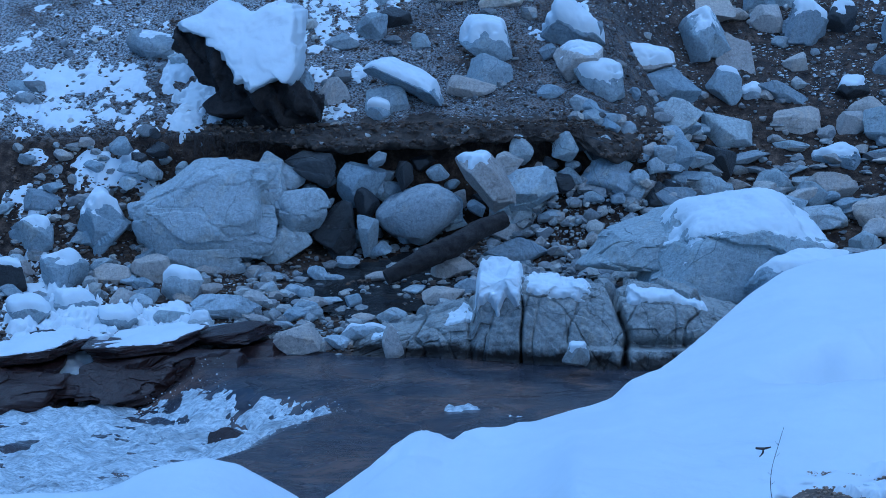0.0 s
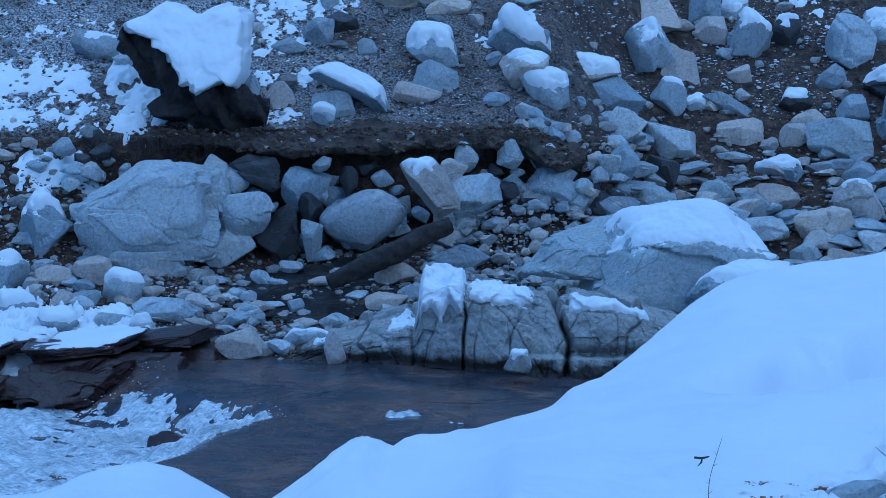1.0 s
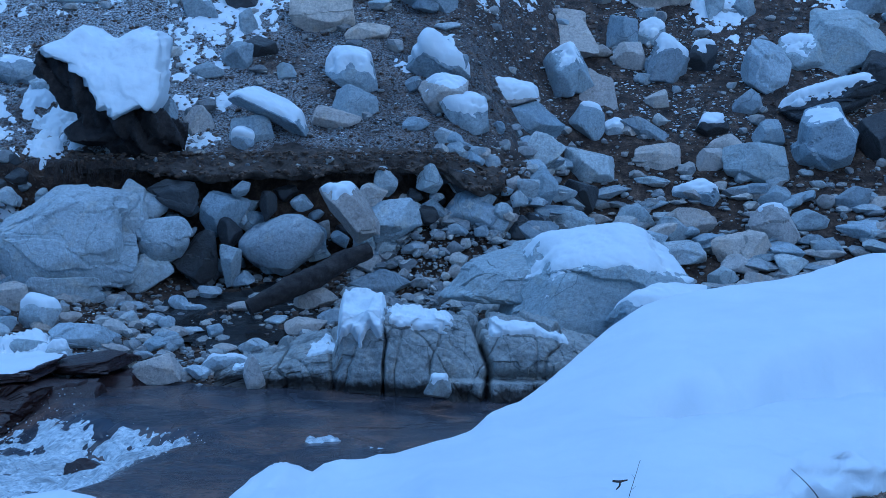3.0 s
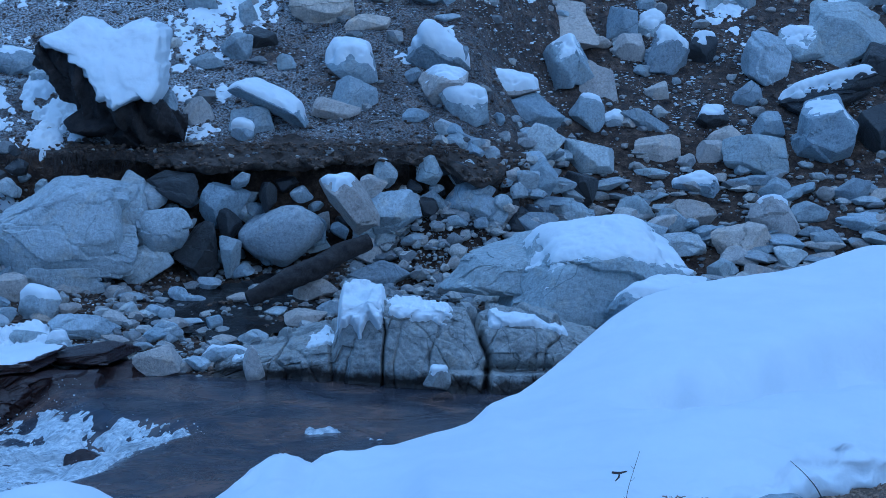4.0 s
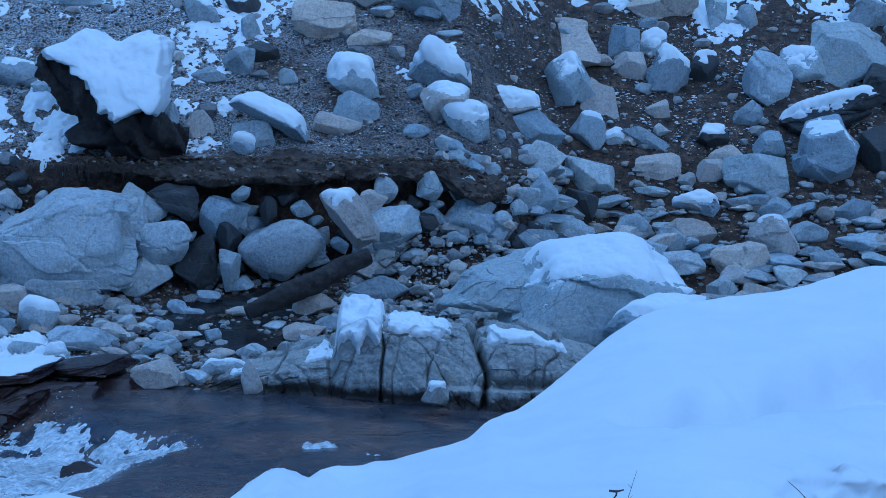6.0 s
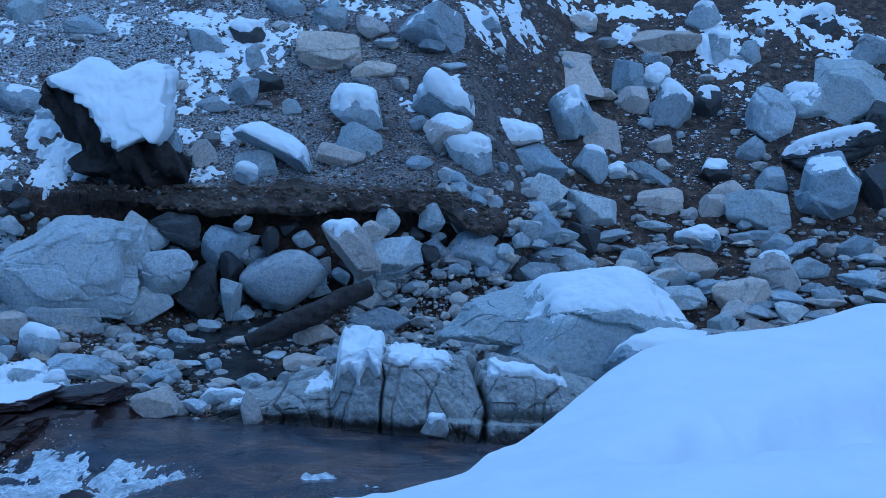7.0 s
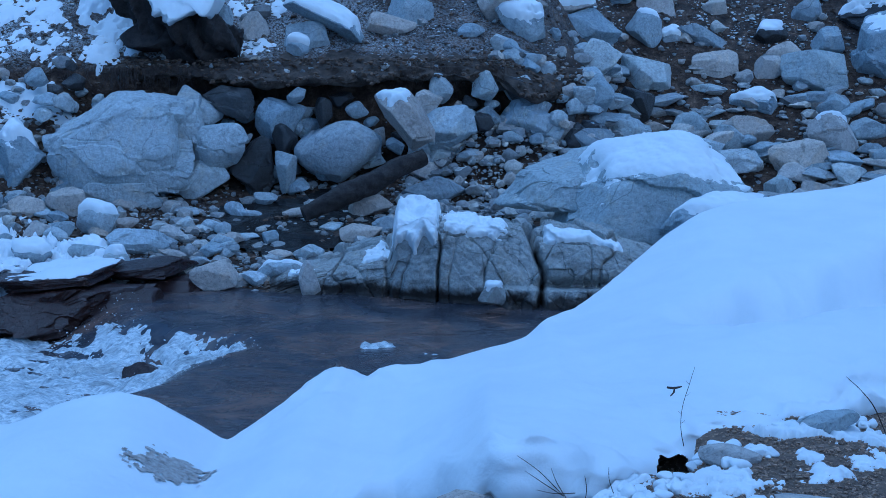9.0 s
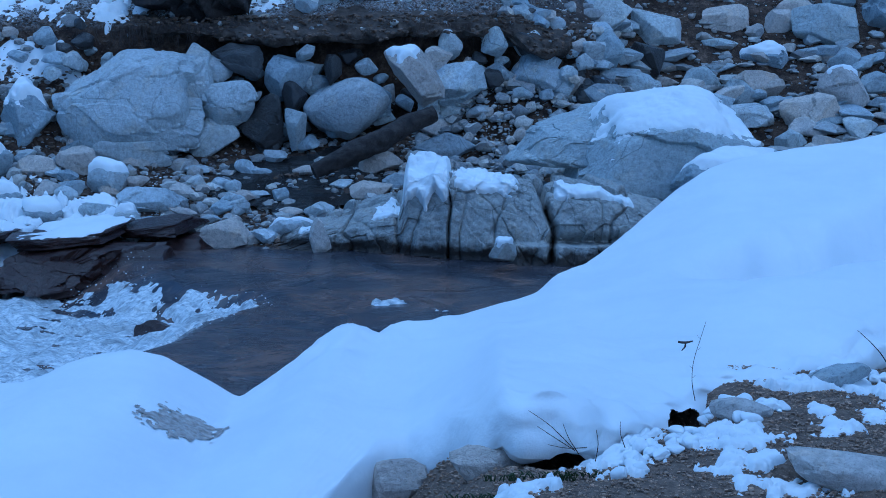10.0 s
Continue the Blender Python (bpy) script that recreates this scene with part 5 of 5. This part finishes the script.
tube_thing("log", ((-1.62, 15.38, -.80), (-1.32, 15.5, -.67), (-1.03, 15.6, -.55), (-.78, 15.75, -.43), (-.56, 15.85, -.345)), (.06, .095, .10, .085, .07), WOOD,
           "sodden dark driftwood log on the stream bank", "log", .14, 4, 36, 18, .012)


# ---- rotten stump under a thick block of snow ----
def smooth_ring(points, per=5):
    P = [Vector(p) for p in points]
    out = []
    for k in range(len(P)):
        a, b, c, d = P[k - 1], P[k], P[(k + 1) % len(P)], P[(k + 2) % len(P)]
        for j in range(per):
            u = j / per
            out.append(.5 * ((2 * b) + (c - a) * u + (2 * a - 5 * b + 4 * c - d) * u * u + (3 * b - a - 3 * c + d) * u ** 3))
    return out


def snow_block(outline, y, depth, lean):
    """Snow shaped by an outline across the view, swollen in the middle, leaning back."""
    ring = smooth_ring(outline, 14)
    cx, cz = sum(p[0] for p in ring) / len(ring), sum(p[1] for p in ring) / len(ring)
    V, Fs, n = [], [], len(ring)
    layers = [(1.0, depth), (1.04, depth * .75), (1.04, depth * .35), (1.0, .10), (.985, .045), (.95, .015), (.88, 0), (.7, -.015), (.5, -.02), (.3, -.02), (.1, -.02)]
    at = np.linspace(0, len(layers) - 1, 44)
    layers = list(zip(np.interp(at, range(len(layers)), [q[0] for q in layers]), np.interp(at, range(len(layers)), [q[1] for q in layers])))
    for k, (s, back) in enumerate(layers):
        for p in ring:
            x, z = cx + (p[0] - cx) * s, cz + (p[1] - cz) * s
            r = .018 * float(grain(x, z, .2, 31)) + .010 * float(grain(x, z, .09, 32)) + .007 * float(grain(x, z, .045, 33))
            ragged = .022 * float(grain(p[0], p[1], .05, 34)) + .03 * float(grain(p[0] + back, p[1], .12, 35))
            ragged *= max(0, min((s - .8) / .18, 1))
            x, z = x + ragged * s, z + ragged * s * (1.3 if p[1] < cz else .6)
            V.append((x, y + back + r + lean * (z - cz), z))
    for k in range(len(layers) - 1):
        for i in range(n):
            a, b = k * n + i, k * n + (i + 1) % n
            Fs.append((a, b, b + n, a + n))
    Fs.append(tuple(range(len(V) - n, len(V))))
    Fs.append(tuple(range(n))[::-1])
    return mesh_from("snow_cap", V, Fs, SNOW)


stump = new("stump", mesh_from("stump", *tube(((-3.78, 17.15, 1.36), (-3.4, 17.05, 1.10), (-3.05, 16.98, .80), (-2.7, 17.0, .66), (-2.38, 17.1, .60)), (.10, .17, .22, .22, .12), 56, .8, 3, 22, .05), WOOD, True, 45))
tagged(stump, "rotten dark tree stump under a thick block of snow", "stump")
OUTLINE = ((-3.705, 1.506), (-3.543, 1.559), (-3.37, 1.68), (-3.186, 1.601), (-3.027, 1.559), (-2.839, 1.654), (-2.654, 1.622), (-2.576, 1.533), (-2.571, 1.215), (-2.599, .92), (-2.791, .923), (-2.974, .859), (-3.148, .976), (-3.277, 1.162), (-3.433, 1.321), (-3.643, 1.411))
part("snow_cap", snow_block(OUTLINE, 16.80, .75, .72), stump, "thick white snow with a steep front")
# dark lumps added in place of the shaded cavity under the snow
for k, (x, z, s, lean) in enumerate(((-3.25, .72, .42, 20), (-2.95, .55, .36, 0), (-2.68, .58, .30, -15))):
    v, f = lump(900 + k, 4, 12, .03)
    m = np.array(Euler((0, radians(lean), 0)).to_matrix())
    ob = part("root_plate", mesh_from("root_plate", ((v * (s * 1.3, .5, s)) @ m.T + (x, 17.08, z)).tolist(), f.tolist(), WOOD, True, 35), stump)


# ---- dead grass, roots and stems ----
def tuft(name, x, y, z, count, length, down, mat, label, seed, thick=.0025):
    """Thin blades or roots as one tuft; down: hanging rather than standing."""
    rng = np.random.default_rng(seed)
    V, Fs, base = [], [], 0
    for _ in range(count):
        a, l = rng.uniform(0, 6.3), length * rng.uniform(.5, 1.2)
        dx, dy = math.cos(a) * l * .45, -abs(math.sin(a)) * l * .35
        bx = x + rng.uniform(-.12, .12)
        up = -l if down else l * .8
        v, f = tube(((bx, y, z), (bx + dx * .5, y + dy * .7, z + up * .6), (bx + dx, y + dy * 1.4, z + up * (1.0 if down else .75))), (thick, thick * .8, thick * .3), 4)
        V += v
        Fs += [tuple(i + base for i in q) for q in f]
        base += len(v)
    return tagged(new(name, mesh_from(name, V, Fs, mat)), label, "grass" if mat is GRASS else "roots", kind="stuff")


rng = np.random.default_rng(77)
for k in range(26):
    x = rng.uniform(-3.9, .6)
    tuft("hanging_roots", x, 16.72 + rng.uniform(-.03, .08), float(land(x, 17.02)) - .02, 14, .2, True, TWIG, "fine dark roots hanging from the earth bank", 300 + k)
for k, (x, y) in enumerate(((-4.35, 16.35), (-4.2, 16.4), (-4.5, 16.3), (-3.9, 16.5), (-3.6, 16.6))):
    tuft("dead_grass", x, y, float(land(x, y)) + .05, 30, .22, True, GRASS, "dead straw grass hanging over the bank", 400 + k)

stem = tube_thing("plant_stem", ((.614, 5.11, .274), (.598, 5.11, .220), (.579, 5.11, .151), (.575, 5.11, .088), (.585, 5.11, .03)), (.0005, .0008, .0009, .0011, .0014), TWIG, "thin dry stem standing in the snow", "stem", sides=6)
for a, b in (((.598, .22), (.588, .232)), ((.5895, .185), (.601, .197)), ((.577, .13), (.566, .139)), ((.5755, .10), (.586, .111))):
    part("side_twig", mesh_from("side_twig", *tube(((a[0], 5.11, a[1]), ((a[0] + b[0]) / 2, 5.108, (a[1] + b[1]) / 2 - .001), (b[0], 5.106, b[1])), (.0006, .0005, .0003), 5), TWIG), stem)
tube_thing("twig", ((.558, 5.36, .148), (.581, 5.36, .146), (.605, 5.36, .151)), (.004, .0045, .002), TWIG, "short broken twig lying on the snow", "twig", sides=6)
tube_thing("twig", ((.581, 5.36, .146), (.580, 5.36, .133), (.569, 5.36, .12)), (.003, .003, .0015), TWIG, "short broken twig lying on the snow", "twig", sides=6)
tube_thing("plant_stem", ((1.08, 5.2, .221), (1.127, 5.2, .177), (1.168, 5.2, .124), (1.22, 5.25, .02)), (.0008, .0014, .0018, .002), TWIG, "thin dry stem bent over the snow", "stem", sides=6)
for a, b, c in (((.078, 4.60, .150), (.139, 4.60, .105), (.205, 4.62, .03)), ((.10, 4.59, .11), (.15, 4.59, .075), (.205, 4.62, .03)), ((.17, 4.58, .12), (.185, 4.58, .08), (.215, 4.62, .02)), ((.13, 4.58, .06), (.18, 4.58, .05), (.235, 4.6, .045)), ((.26, 4.58, .10), (.265, 4.58, .06), (.26, 4.62, .0)), ((.33, 4.66, .10), (.33, 4.64, .07), (.345, 4.68, .02))):
    tube_thing("bramble_stem", (a, b, c), (.0006, .0011, .0014), TWIG, "thin bare stem poking out of the snow edge", "stem", sides=5)
for k, (x, y) in enumerate(((-.10, 4.50), (-.02, 4.46), (.08, 4.5), (.15, 4.55))):
    tuft("moss_tuft", x, y, float(ground_height(x, y)), 60, .035, False, MOSS, "low green moss and grass at the foot of the snow", 500 + k, .0022)
